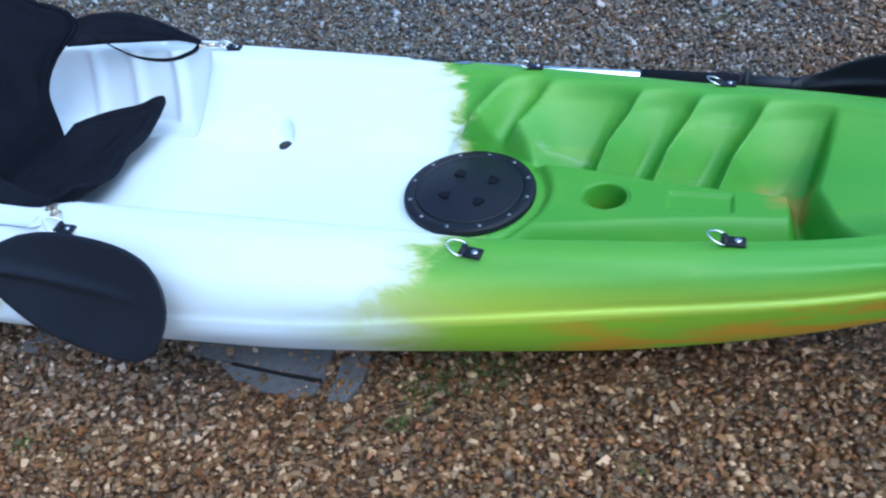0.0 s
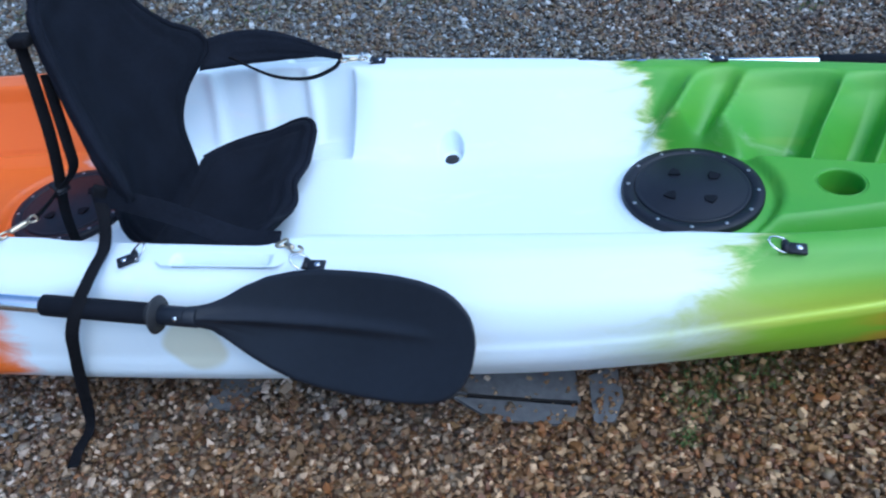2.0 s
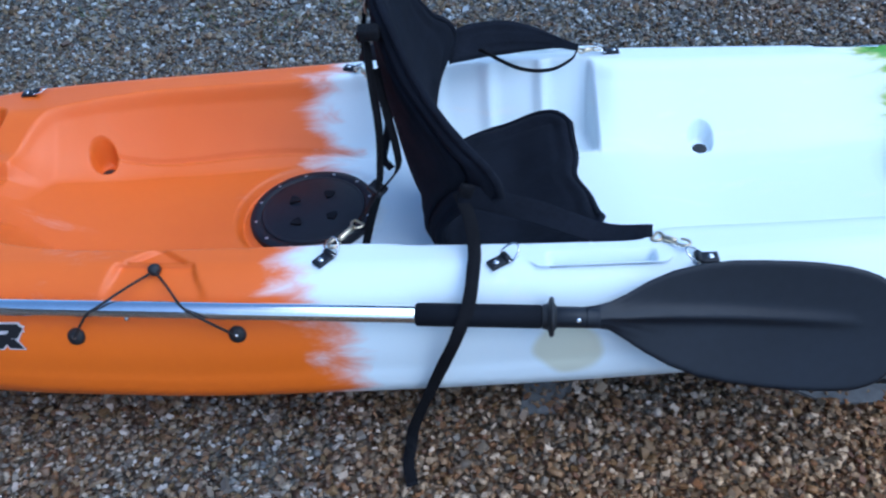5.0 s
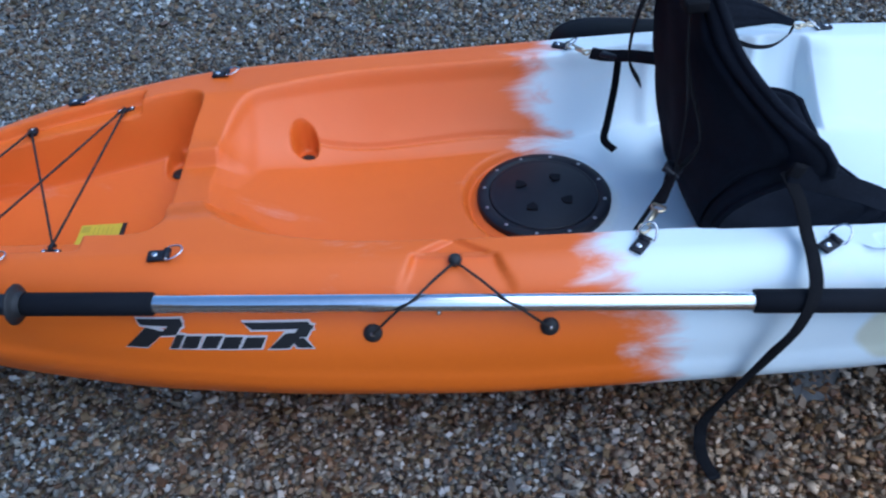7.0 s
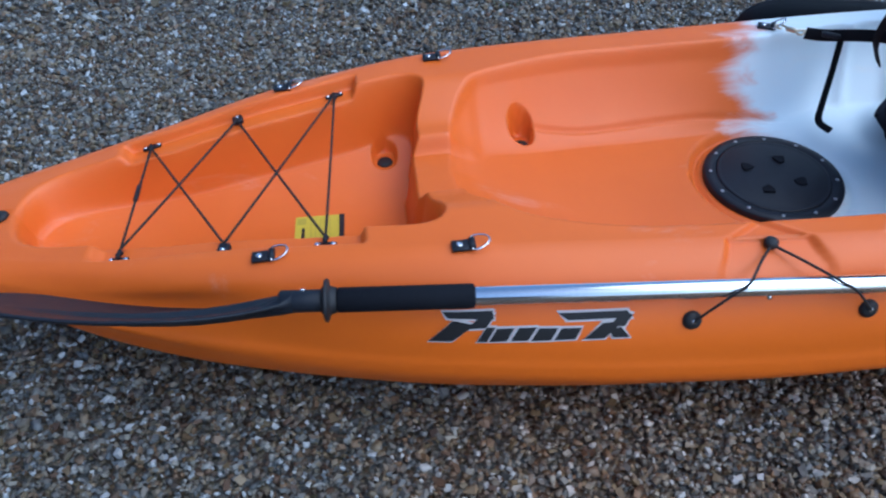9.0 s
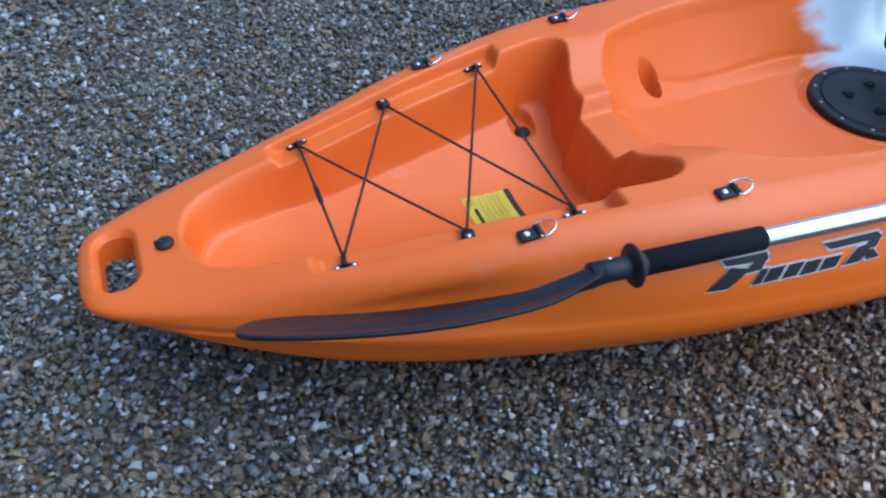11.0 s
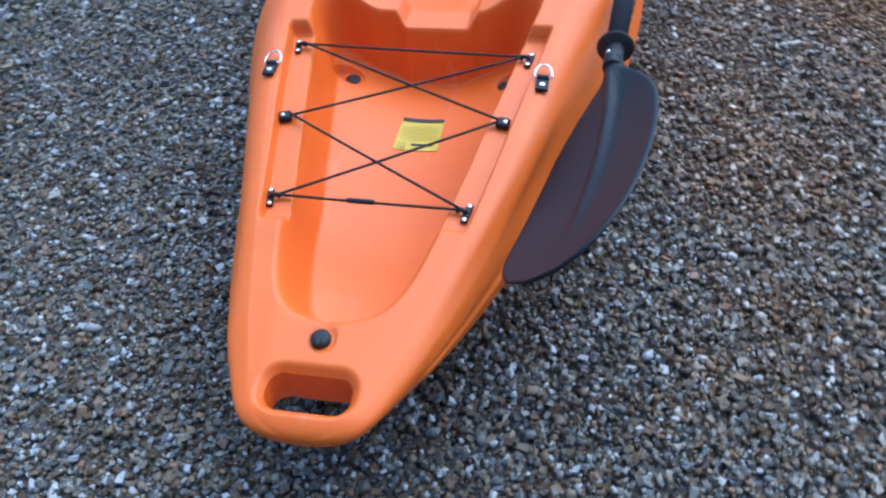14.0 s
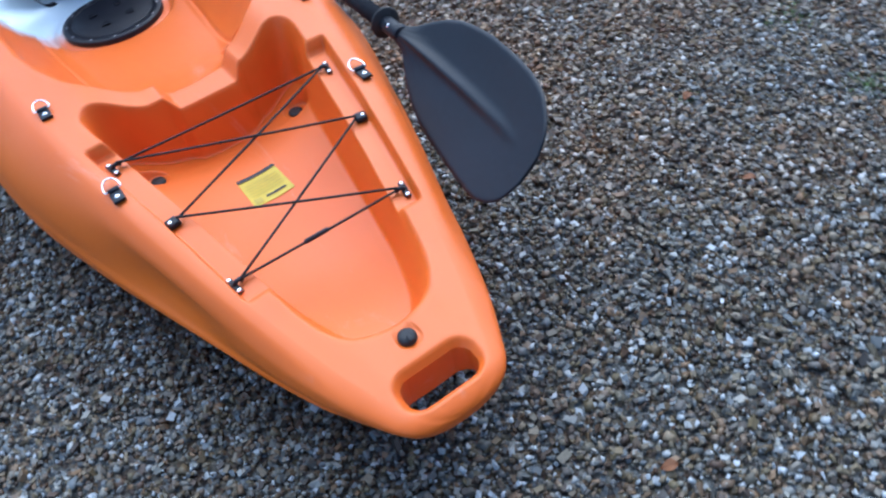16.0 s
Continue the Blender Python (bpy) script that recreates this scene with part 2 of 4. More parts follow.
M_LEAF = mat("dead_leaf", (0.22, 0.09, 0.035), 0.7, grain=0.4, scale=120)


# ---- mesh helpers ----
def mesh_of(name, verts, faces, material, smooth=True):
    me = bpy.data.meshes.new(name)
    me.from_pydata([tuple(v) for v in verts], [], [tuple(f) for f in faces])
    me.materials.append(material)
    if smooth:
        me.polygons.foreach_set("use_smooth", [True] * len(me.polygons))
    me.update()
    return me


def part(name, bm, material, parent, label="", smooth=True):
    """Links a bmesh, or a ready mesh, as one mesh object under a thing or a part."""
    if isinstance(bm, bpy.types.Mesh):
        me = bm
    else:
        bmesh.ops.recalc_face_normals(bm, faces=bm.faces[:])
        me = bpy.data.meshes.new(name)
        bm.to_mesh(me)
        bm.free()
        me.materials.append(material)
        if smooth:
            me.polygons.foreach_set("use_smooth", [True] * len(me.polygons))
    ob = new(name, me)
    ob.parent = parent
    if label:
        tagged(ob, label)
    return ob


def thing(name, at, label, category, group="", kind=""):
    ob = new(name)
    ob.matrix_world = Matrix.Translation(at)
    ob.empty_display_size = 0.1
    return tagged(ob, label, category, group, kind)


def spline(points, n=8):
    """Catmull-Rom through the points."""
    p = [Vector(q) for q in points]
    p = [p[0] * 2 - p[1]] + p + [p[-1] * 2 - p[-2]]
    out = []
    for i in range(1, len(p) - 2):
        for k in range(n):
            t = k / n
            a, b, c, d = p[i - 1], p[i], p[i + 1], p[i + 2]
            out.append(0.5 * ((2 * b) + (c - a) * t + (2 * a - 5 * b + 4 * c - d) * t * t + (3 * b - a - 3 * c + d) * t ** 3))
    out.append(p[-2].copy())
    return out


def frames_along(pts):
    """Tangents and a side vector that turns as little as possible."""
    tan = [(pts[min(i + 1, len(pts) - 1)] - pts[max(i - 1, 0)]).normalized() for i in range(len(pts))]
    side = tan[0].orthogonal().normalized()
    out = []
    for t in tan:
        side = (side - t * side.dot(t)).normalized()
        out.append((t, side.copy(), t.cross(side)))
    return out


def add_tube(bm, pts, r, seg=8, radii=None):
    pts = [Vector(p) for p in pts]
    rings = []
    for i, (p, (t, s, u)) in enumerate(zip(pts, frames_along(pts))):
        rr = radii[i] if radii else r
        rings.append([bm.verts.new(p + (s * math.cos(a) + u * math.sin(a)) * rr) for a in [2 * math.pi * k / seg for k in range(seg)]])
    for a, b in zip(rings, rings[1:]):
        for k in range(seg):
            bm.faces.new((a[k], a[(k + 1) % seg], b[(k + 1) % seg], b[k]))
    bm.faces.new(rings[0][::-1])
    bm.faces.new(rings[-1])
    return bm


def tube(pts, r, seg=8, radii=None):
    return add_tube(bmesh.new(), pts, r, seg, radii)


def ribbon(pts, sides, w, th=0.003, n=6):
    """A woven strap along a smooth line; sides are the directions of its width."""
    line, wid = spline(pts, n), spline(sides, n)
    bm = bmesh.new()
    rows = []
    for i, (p, s) in enumerate(zip(line, wid)):
        t = (line[min(i + 1, len(line) - 1)] - line[max(i - 1, 0)]).normalized()
        s = (s - t * s.dot(t)).normalized()
        u = t.cross(s)
        rows.append([bm.verts.new(p + s * (a * w / 2) + u * (b * th / 2)) for a, b in ((-1, -0.6), (-0.93, -1), (0.93, -1), (1, -0.6), (1, 0.6), (0.93, 1), (-0.93, 1), (-1, 0.6))])
    for a, b in zip(rows, rows[1:]):
        for k in range(8):
            bm.faces.new((a[k], a[(k + 1) % 8], b[(k + 1) % 8], b[k]))
    bm.faces.new(rows[0][::-1])
    bm.faces.new(rows[-1])
    return bm


def box(size, at=(0, 0, 0), bevel=0.002, turn=None, segs=2):
    bm = bmesh.new()
    bmesh.ops.create_cube(bm, size=1.0)
    for v in bm.verts:
        v.co = Vector((v.co.x * size[0], v.co.y * size[1], v.co.z * size[2]))
    if bevel:
        bmesh.ops.bevel(bm, geom=bm.edges[:], offset=bevel, segments=segs, affect="EDGES", profile=0.5)
    if turn is not None:
        bmesh.ops.transform(bm, matrix=turn, verts=bm.verts[:])
    bmesh.ops.translate(bm, vec=at, verts=bm.verts[:])
    return bm


def lathe(profile, seg=32, m=None):
    """Turns a list of (radius, height) about z."""
    bm = bmesh.new()
    rings = []
    for r, h in profile:
        if r < 1e-5:
            rings.append([bm.verts.new((0, 0, h))])
        else:
            rings.append([bm.verts.new((r * math.cos(2 * math.pi * k / seg), r * math.sin(2 * math.pi * k / seg), h)) for k in range(seg)])
    for a, b in zip(rings, rings[1:]):
        for k in range(seg):
            q = [a[k % len(a)], a[(k + 1) % len(a)], b[(k + 1) % len(b)], b[k % len(b)]]
            q = list(dict.fromkeys(q))
            if len(q) > 2:
                bm.faces.new(q)
    if m is not None:
        bmesh.ops.transform(bm, matrix=m, verts=bm.verts[:])
    return bm


def sm(a, b, t):
    t = np.clip((t - a) / (b - a), 0, 1)
    return t * t * (3 - 2 * t)


def curve_np(xs, ys):
    """A smooth function through knots (monotone cubic)."""
    xs, ys = np.array(xs, float), np.array(ys, float)
    h, d = np.diff(xs), np.diff(ys) / np.diff(xs)
    m = np.r_[d[0], np.where(d[:-1] * d[1:] > 0, 2 * d[:-1] * d[1:] / (d[:-1] + d[1:] + 1e-12), 0), d[-1]]

    def f(x):
        x = np.clip(np.asarray(x, float), xs[0], xs[-1])
        i = np.clip(np.searchsorted(xs, x) - 1, 0, len(h) - 1)
        t = (x - xs[i]) / h[i]
        return (1 + 2 * t) * (1 - t) ** 2 * ys[i] + t * (1 - t) ** 2 * h[i] * m[i] + t * t * (3 - 2 * t) * ys[i + 1] + t * t * (t - 1) * h[i] * m[i + 1]
    return f


# ---- kayak ----
AXIS_Y = 1.175
STERN, BOW = -3.045, 1.16
kayak = thing("kayak", (0, AXIS_Y, 0), "orange, white and green sit-on-top plastic kayak lying on gravel", "kayak")

z_deck = curve_np([STERN, -2.9, -2.65, -2.42, -2.1, -1.6, -1.1, -0.8, -0.05, 0.33, 0.7, BOW], [0.238, 0.253, 0.288, 0.327, 0.352, 0.343, 0.336, 0.328, 0.308, 0.299, 0.304, 0.325])
half_deck = curve_np([STERN, -3.0446, -3.0435, -3.041, -3.036, -3.026, -3.005, -2.96, -2.9, -2.8, -2.65, -2.5, -2.4, -2.1, -1.8, -1.5, -1.1, -0.85, -0.6, -0.33, -0.05, 0.15, 0.36, 0.6, 0.85, 1.05, 1.13, BOW],
                     [0.010, 0.024, 0.040, 0.057, 0.073, 0.089, 0.105, 0.121, 0.139, 0.168, 0.209, 0.245, 0.265, 0.310, 0.337, 0.358, 0.377, 0.378, 0.367, 0.351, 0.331, 0.312, 0.282, 0.238, 0.168, 0.085, 0.042, 0.012])
# the crease along the side, and the turn of the bottom below it
half_chine = curve_np([STERN, -3.0446, -3.0435, -3.041, -3.036, -3.026, -2.99, -2.94, -2.8, -2.62, -2.35, -2.09, -1.86, -1.56, -1.0, -0.75, -0.47, -0.3, -0.11, 0.19, 0.41, 0.6, 0.8, 1.0, BOW],
                      [0.010, 0.022, 0.037, 0.053, 0.067, 0.081, 0.106, 0.132, 0.188, 0.250, 0.333, 0.396, 0.422, 0.434, 0.443, 0.443, 0.436, 0.422, 0.387, 0.331, 0.296, 0.244, 0.172, 0.080, 0.008])
z_chine = curve_np([STERN, -2.95, -2.8, -2.6, -2.35, -2.09, -1.86, -1.56, -1.0, -0.47, -0.1, 0.19, 0.41, 0.6, 0.9, BOW], [0.213, 0.203, 0.186, 0.178, 0.188, 0.198, 0.187, 0.170, 0.180, 0.212, 0.217, 0.224, 0.236, 0.241, 0.258, 0.275])
turn_drop = curve_np([STERN, -2.8, -2.35, -1.86, -0.5, -0.3, -0.11, 0.19, 0.41, 0.8, BOW], [0.006, 0.020, 0.036, 0.034, 0.036, 0.034, 0.050, 0.074, 0.058, 0.026, 0.008])
turn_in = curve_np([STERN, -2.8, -0.4, -0.11, 0.19, 0.41, 0.8, BOW], [0.002, 0.004, 0.005, 0.010, 0.020, 0.022, 0.02, 0.001])
# the kayak leans a little away from the near paddle, most towards the bow
lean = curve_np([STERN, -2.1, -1.5, -0.8, 0.0, 0.4, BOW], [0.010, 0.012, 0.020, 0.033, 0.050, 0.055, 0.055])
z_keel = curve_np([STERN, -2.95, -2.85, -2.7, -2.5, -2.2, 0.1, 0.5, 0.8, 1.05, BOW], [0.192, 0.172, 0.115, 0.045, 0.010, 0.0, 0.0, 0.055, 0.130, 0.21, 0.255])

well_w = curve_np([-2.885, -2.882, -2.874, -2.855, -2.81, -2.73, -2.665, -2.49, -2.315, -2.2, -2.1], [0.0, 0.030, 0.056, 0.082, 0.105, 0.123, 0.135, 0.168, 0.201, 0.220, 0.230])
pit_w = curve_np([-2.105, -2.100, -2.090, -2.065, -2.03, -1.97, -1.9, -1.8, -1.5, -1.3, -1.22, -0.88, -0.85, -0.5, -0.2, 0.0, 0.16, 0.39, 0.52, 0.7, 0.9, 1.02],
                 [0.0, 0.060, 0.112, 0.168, 0.212, 0.245, 0.266, 0.283, 0.296, 0.300, 0.310, 0.322, 0.318, 0.312, 0.300, 0.285, 0.262, 0.232, 0.205, 0.150, 0.075, 0.02])
pit_wall = curve_np([-2.105, -1.97, -1.8, -1.45, -1.30, -1.22, -0.864, -0.848, -0.5, -0.25, -0.08, 0.52], [0.10, 0.13, 0.135, 0.115, 0.085, 0.075, 0.075, 0.20, 0.20, 0.17, 0.15, 0.13])
pit_floor = curve_np([-2.105, -2.05, -1.97, -1.88, -1.75, -1.45, -1.30, -1.2, -0.862, -0.848, -0.62, -0.25, -0.06, 0.02, 0.3, 0.42, 0.458, 0.466, 0.476, 0.486, 0.60, 1.02], [0.262, 0.248, 0.226, 0.206, 0.194, 0.180, 0.172, 0.166, 0.162, 0.192, 0.170, 0.174, 0.172, 0.14, 0.145, 0.152, 0.158, 0.172, 0.232, 0.246, 0.256, 0.268])
console_w = curve_np([-0.1, 0.0, 0.25, 0.47], [0.12, 0.112, 0.070, 0.046])
DRAINS = [(-0.63, 0.155, 0.166), (-1.94, 0.146, 0.203), (-2.218, 0.156, 0.184)]
HATCHES = [(-0.144, 0.182), (-1.464, 0.174)]


def deck_height(x, v):
    """Height of the moulded deck at the place (x, v), v from the middle line."""
    top = z_deck(x)
    a = np.abs(v)
    z = top + 0.002 - 0.002 * sm(0.6, 1.0, a / np.maximum(half_deck(x) - 0.03, 0.01))
    # stern tank well with its ledge for the bungee hooks
    w = well_w(x)
    slope = np.gradient(w, axis=0) / np.maximum(np.gradient(x, axis=0), 1e-6)
    inside = (w - a) / np.sqrt(1 + slope ** 2)
    notch = sm(0.086, 0.058, np.abs(v + 0.014))
    front = -2.150 + 0.030 * sm(0.10, 0.22, a) - 0.014 * notch - x
    blend = np.clip(0.5 + 0.5 * (front - inside) / 0.065, 0, 1)
    corner = front + (inside - front) * blend - 0.065 * blend * (1 - blend)
    d = np.where(x < -2.09, corner, -1.0)
    ledge = sm(-2.715, -2.70, x) * sm(-2.258, -2.270, x) * sm(w + 0.036, w + 0.027, a) * sm(w - 0.03, w - 0.02, a)
    # the bulkhead dips in its middle
    z = z - (0.045 * sm(0.205, 0.09, a) + 0.030 * notch) * sm(-2.23, -2.19, x) * sm(-2.0, -2.06, x)
    floor = 0.160 + 1.55 * np.minimum(a, 0.2) ** 2 + 0.03 * sm(-2.6, -2.88, x)
    wall = 0.036 + 0.012 * sm(-2.68, -2.84, x) - 0.012 * sm(-2.27, -2.20, x)
    cut = z - (0.021 + 0.007 * sm(-2.66, -2.32, x)) * ledge
    z = np.minimum(cut, z + (np.minimum(floor, z) - z) * sm(0.0, 1.0, d / wall))
    # three-cornered dents under the paddle cords
    for cord_x, sg in ((-0.282, 1), (-1.657, -1)):
        reach = half_deck(x) - 0.024 - v * sg
        z = z - 0.010 * sm(0.009, -0.005, np.abs(x - cord_x) - 0.064 * np.clip(1 - reach / 0.042, 0, 1)) * sm(0.046, 0.036, reach)
    # middle and seat wells, foot area
    w2 = pit_w(x) - 0.020 * (v > 0) * sm(-2.10, -1.95, x) * sm(-1.26, -1.45, x)
    slope = np.gradient(w2, axis=0) / np.maximum(np.gradient(x, axis=0), 1e-6)
    inside = (w2 - a) / np.sqrt(1 + np.clip(slope, -6, 6) ** 2)
    for e in (-1.20, -1.083, -0.963):
        inside = inside - 0.013 * (v > 0) * np.exp(-((x - e) / 0.016) ** 2) * sm(-0.02, 0.01, inside)
    # foot braces: the outer wall steps inward one after another
    xs = x + 0.55 * (0.26 - a)
    edges = [-0.115, -0.02, 0.180, 0.302, 0.430, 0.56]
    for e0, e1 in zip(edges, edges[1:]):
        ramp = np.clip((xs - e0 + 0.060) / 0.064, 0, 1) ** 1.3 * np.clip((e1 - 0.03 - xs) / (e1 - 0.03 - e0), 0, 1)
        inside = inside - ramp * np.where(v > 0, 0.100 * np.clip(inside / 0.135, 0, 1), 0.025 * sm(0.07, 0.11, inside))
    t = np.clip(inside / pit_wall(x), 0, 1)
    t = np.where((x > -2.106) & (x < 1.02), t, 0)
    soft = sm(-0.9, -0.8, x) * sm(-0.02, -0.2, x)
    prof = (1 - (1 - t) ** 1.6) * (1 - soft) + sm(0, 1, t) ** 0.9 * soft
    prof = prof * sm(0.0, 0.16 + 0.14 * soft, t)
    # the end wall of the foot area is a shallow V in plan
    floor = pit_floor(x - 0.23 * a * sm(0.15, 0.32, x)) + 0.030 * sm(-1.08, -0.93, x) * sm(-0.848, -0.862, x) * sm(0.190, 0.130, a)
    z = z + (np.minimum(floor, z) - z) * prof
    # console between the feet
    m = np.where(v > 0, sm(0.0, 0.022, console_w(x) - a), sm(-0.030, 0.022, console_w(x) - a)) * sm(-0.08, -0.03, x) * sm(0.462, 0.438, x)
    z = z + (np.maximum(z, 0.199) - z) * m
    # round seats of the two hatches
    for hx, hz in HATCHES:
        r = np.hypot(x - hx, v)
        z = z + (hz - z) * sm(0.168, 0.146, r)
        z = z - 0.006 * np.exp(-((r - 0.149) / 0.0075) ** 2)
    # cup hole, slot, drain cups
    z = z - 0.115 * sm(0.0430, 0.0390, np.hypot(x - 0.122, v))
    z = z - 0.008 * sm(0.058, 0.054, np.abs(x - 0.293)) * sm(0.026, 0.022, a)
    for dx, dv, dz in DRAINS:
        r = np.hypot(x - dx, np.where(a > dv, np.maximum(a - dv - 0.012, 0), a - dv))
        z = z + (np.minimum(dz, z) - z) * sm(0.026, 0.021, r)
    # soft lip round the grab handle
    hd = np.hypot(np.maximum(np.abs(x + 2.984) - 0.004, 0), np.maximum(np.abs(v) - 0.036, 0)) - 0.0225
    z = z - 0.016 * sm(0.011, -0.005, hd)
    z = z - 0.003 * sm(0.0205, 0.0175, np.hypot(x + 2.910, v))
    # carry slots along the gunwales
    z = z - 0.045 * sm(-1.018, -1.010, x) * sm(-0.850, -0.858, x) * sm(0.3420, 0.3455, a) * sm(0.3705, 0.3670, a)
    # seam line beside the rear floor
    z = z - 0.006 * np.exp(-((a - 0.158 - 0.03 * sm(-1.9, -1.5, x)) / 0.0042) ** 2) * sm(-1.95, -1.9, x) * sm(-1.34, -1.4, x)
    return z


def hull_mesh():
    nd = 231
    # stations lie closer where the moulding has small features
    probe_x = np.linspace(STERN, BOW, 6000)
    dense = 1.0 + sum(2.2 * np.exp(-((probe_x - c) / w) ** 2) for c, w in ((-2.98, 0.06), (-1.657, 0.09), (-0.935, 0.09), (-2.17, 0.09), (-1.94, 0.035), (-0.63, 0.035), (0.122, 0.05), (0.3, 0.09), (0.48, 0.05)))
    total = np.cumsum(dense)
    xs = np.interp(np.linspace(total[0], total[-1], 820), total, probe_x)
    xs = np.unique(np.r_[xs, STERN + np.array([0.0003, 0.0008, 0.0015, 0.0025, 0.004, 0.006, 0.0085, 0.0115, 0.015, 0.019]), BOW - np.array([0.001, 0.003, 0.01])])
    sd, zd, hc, zc, zk = half_deck(xs), z_deck(xs), half_chine(xs), z_chine(xs), z_keel(xs)
    crest = sd - np.minimum(0.030 - 0.026 * sm(-1.06, -1.03, xs) * sm(-0.81, -0.84, xs), sd * 0.3)
    u = np.linspace(-1, 1, nd)
    X = np.repeat(xs[:, None], nd, 1)
    V = crest[:, None] * u[None]
    Z = deck_height(X, V)
    Z[:, 0], Z[:, -1] = zd, zd
    tall, wide = zd - zc, hc - sd
    low_v, low_z = hc - turn_in(xs), zc - turn_drop(xs)
    firm = sm(-2.75, -2.2, xs)
    fore = sm(0.1, 0.55, xs)
    hollow = 0.022 * np.exp(-((xs + 2.55) / 0.16) ** 2)
    ctrl = np.stack([
        np.stack([crest, zd], 1),
        np.stack([sd - 0.010, zd - np.minimum(0.0055, 0.12 * tall)], 1),
        np.stack([sd + 0.24 * wide, zd - np.minimum(0.026, 0.25 * tall) * (1 - fore) - 0.14 * tall * fore], 1),
        np.stack([sd + 0.62 * wide - 0.7 * hollow, zd - (0.40 - 0.02 * fore) * tall], 1),
        np.stack([sd + 0.86 * wide - hollow, zd - (0.66 - 0.02 * fore) * tall], 1),
        np.stack([hc - 0.0045 - 0.3 * hollow - 0.004 * (1 - firm) - 0.03 * wide * fore, zd - (0.88 - 0.02 * fore) * tall], 1),
        np.stack([hc - 0.005 * (1 - firm), zc], 1),
        np.stack([low_v - 0.012 * (1 - firm), low_z], 1),
        np.stack([low_v * 0.86, zk + 0.50 * (low_z - zk)], 1),
        np.stack([low_v * 0.56, zk + 0.12 * (low_z - zk)], 1),
        np.stack([hc * 0.0, zk], 1)], 1)
    k = ctrl.shape[1]
    padded = np.concatenate([2 * ctrl[:, :1] - ctrl[:, 1:2], ctrl, 2 * ctrl[:, -1:] - ctrl[:, -2:-1]], 1)
    pts = []
    for i in range(1, k):
        a, b, c, d = (padded[:, i + j] for j in (-1, 0, 1, 2))
        for t in np.arange(3) / 3:
            pts.append(0.5 * (2 * b + (c - a) * t + (2 * a - 5 * b + 4 * c - d) * t * t + (3 * b - a - 3 * c + d) * t ** 3))
    side = np.stack(pts[1:] + [ctrl[:, -1]], 1)
    rings = []
    far, near = side.copy(), side.copy()
    for sh, cord_x in ((far, -0.282), (near, -1.657)):
        # the three-cornered dent under the paddle cord
        xx = np.repeat(xs[:, None], sh.shape[1], 1)
        depth = zd[:, None] - sh[:, :, 1]
        tri = sm(0.009, -0.005, np.abs(xx - cord_x) - 0.062 - 0.025 * np.clip(depth / 0.03, 0, 1)) * sm(0.045, 0.025, depth)
        sh[:, :, 0] -= 0.008 * tri
        sh[:, :, 1] -= 0.010 * tri * sm(0.03, 0.0, depth)
    ring_v = np.concatenate([V, far[:, :, 0], -near[:, ::-1, 0][:, 1:]], 1)
    ring_z = np.concatenate([Z, far[:, :, 1], near[:, ::-1, 1][:, 1:]], 1)
    # blunt rounded ends
    for end, rad in ((STERN, 0.034), (BOW, 0.06)):
        e = np.abs(xs - end)
        f = np.sqrt(np.clip(1 - (1 - np.clip(e / rad, 0, 1)) ** 2, 0.0, 1))
        f = 0.2 + 0.8 * f
        c = (0.55 * zd + 0.45 * zk)[:, None]
        ring_z = c + (ring_z - c) * f[:, None]
    n = ring_v.shape[1]
    # the nose is worn smooth
    worn = 0.5 * sm(-2.90, -3.0, xs)[:, None]
    for _ in range(40):
        for g in (ring_v, ring_z):
            g += worn * (0.5 * (np.roll(g, 1, 1) + np.roll(g, -1, 1)) - g)
    ring_z = ring_z - lean(xs)[:, None] * ring_v * sm(0.18, 0.31, ring_z)
    ring_v = ring_v + 0.010 * sm(-2.5, -3.0, xs)[:, None]
    verts = np.stack([np.repeat(xs[:, None], n, 1), ring_v, ring_z], -1).reshape(-1, 3)
    i = np.arange(len(xs) - 1)[:, None] * n
    j = np.arange(n)[None]
    jj = (j + 1) % n
    faces = np.stack([i + j, i + n + j, i + n + jj, i + jj], -1).reshape(-1, 4)
    faces = faces.tolist() + [list(range(n))[::-1][::-1], list(range((len(xs) - 1) * n, len(xs) * n))[::-1]]
    me = mesh_of("hull", verts.tolist(), faces, M_HULL)
    outer = np.concatenate([np.zeros((len(xs), nd)), np.repeat(sm(0.010, 0.085, zd[:, None] - far[:, :, 1]), 1, 1), sm(0.010, 0.085, zd[:, None] - near[:, ::-1, 1])[:, 1:]], 1)
    me.attributes.new("outer_shell", "FLOAT", "POINT").data.foreach_set("value", outer.reshape(-1))
    return me


def cut_through(ob, cutter_bm):
    """Cuts a closed shape out of a mesh object and returns the new mesh."""
    cut_me = bpy.data.meshes.new("cutter")
    bmesh.ops.recalc_face_normals(cutter_bm, faces=cutter_bm.faces[:])
    cutter_bm.to_mesh(cut_me)
    cutter_bm.free()
    cut = new("cutter", cut_me)
    cut.matrix_world = ob.matrix_world.copy()
    mod = ob.modifiers.new("cut", "BOOLEAN")
    mod.operation, mod.object, mod.solver = "DIFFERENCE", cut, "EXACT"
    deps = bpy.context.evaluated_depsgraph_get()
    me = bpy.data.meshes.new_from_object(ob.evaluated_get(deps))
    ob.modifiers.clear()
    bpy.data.objects.remove(cut)
    bpy.data.meshes.remove(cut_me)
    return me


hull = part("hull", hull_mesh(), M_HULL, kayak)
cutters = bmesh.new()


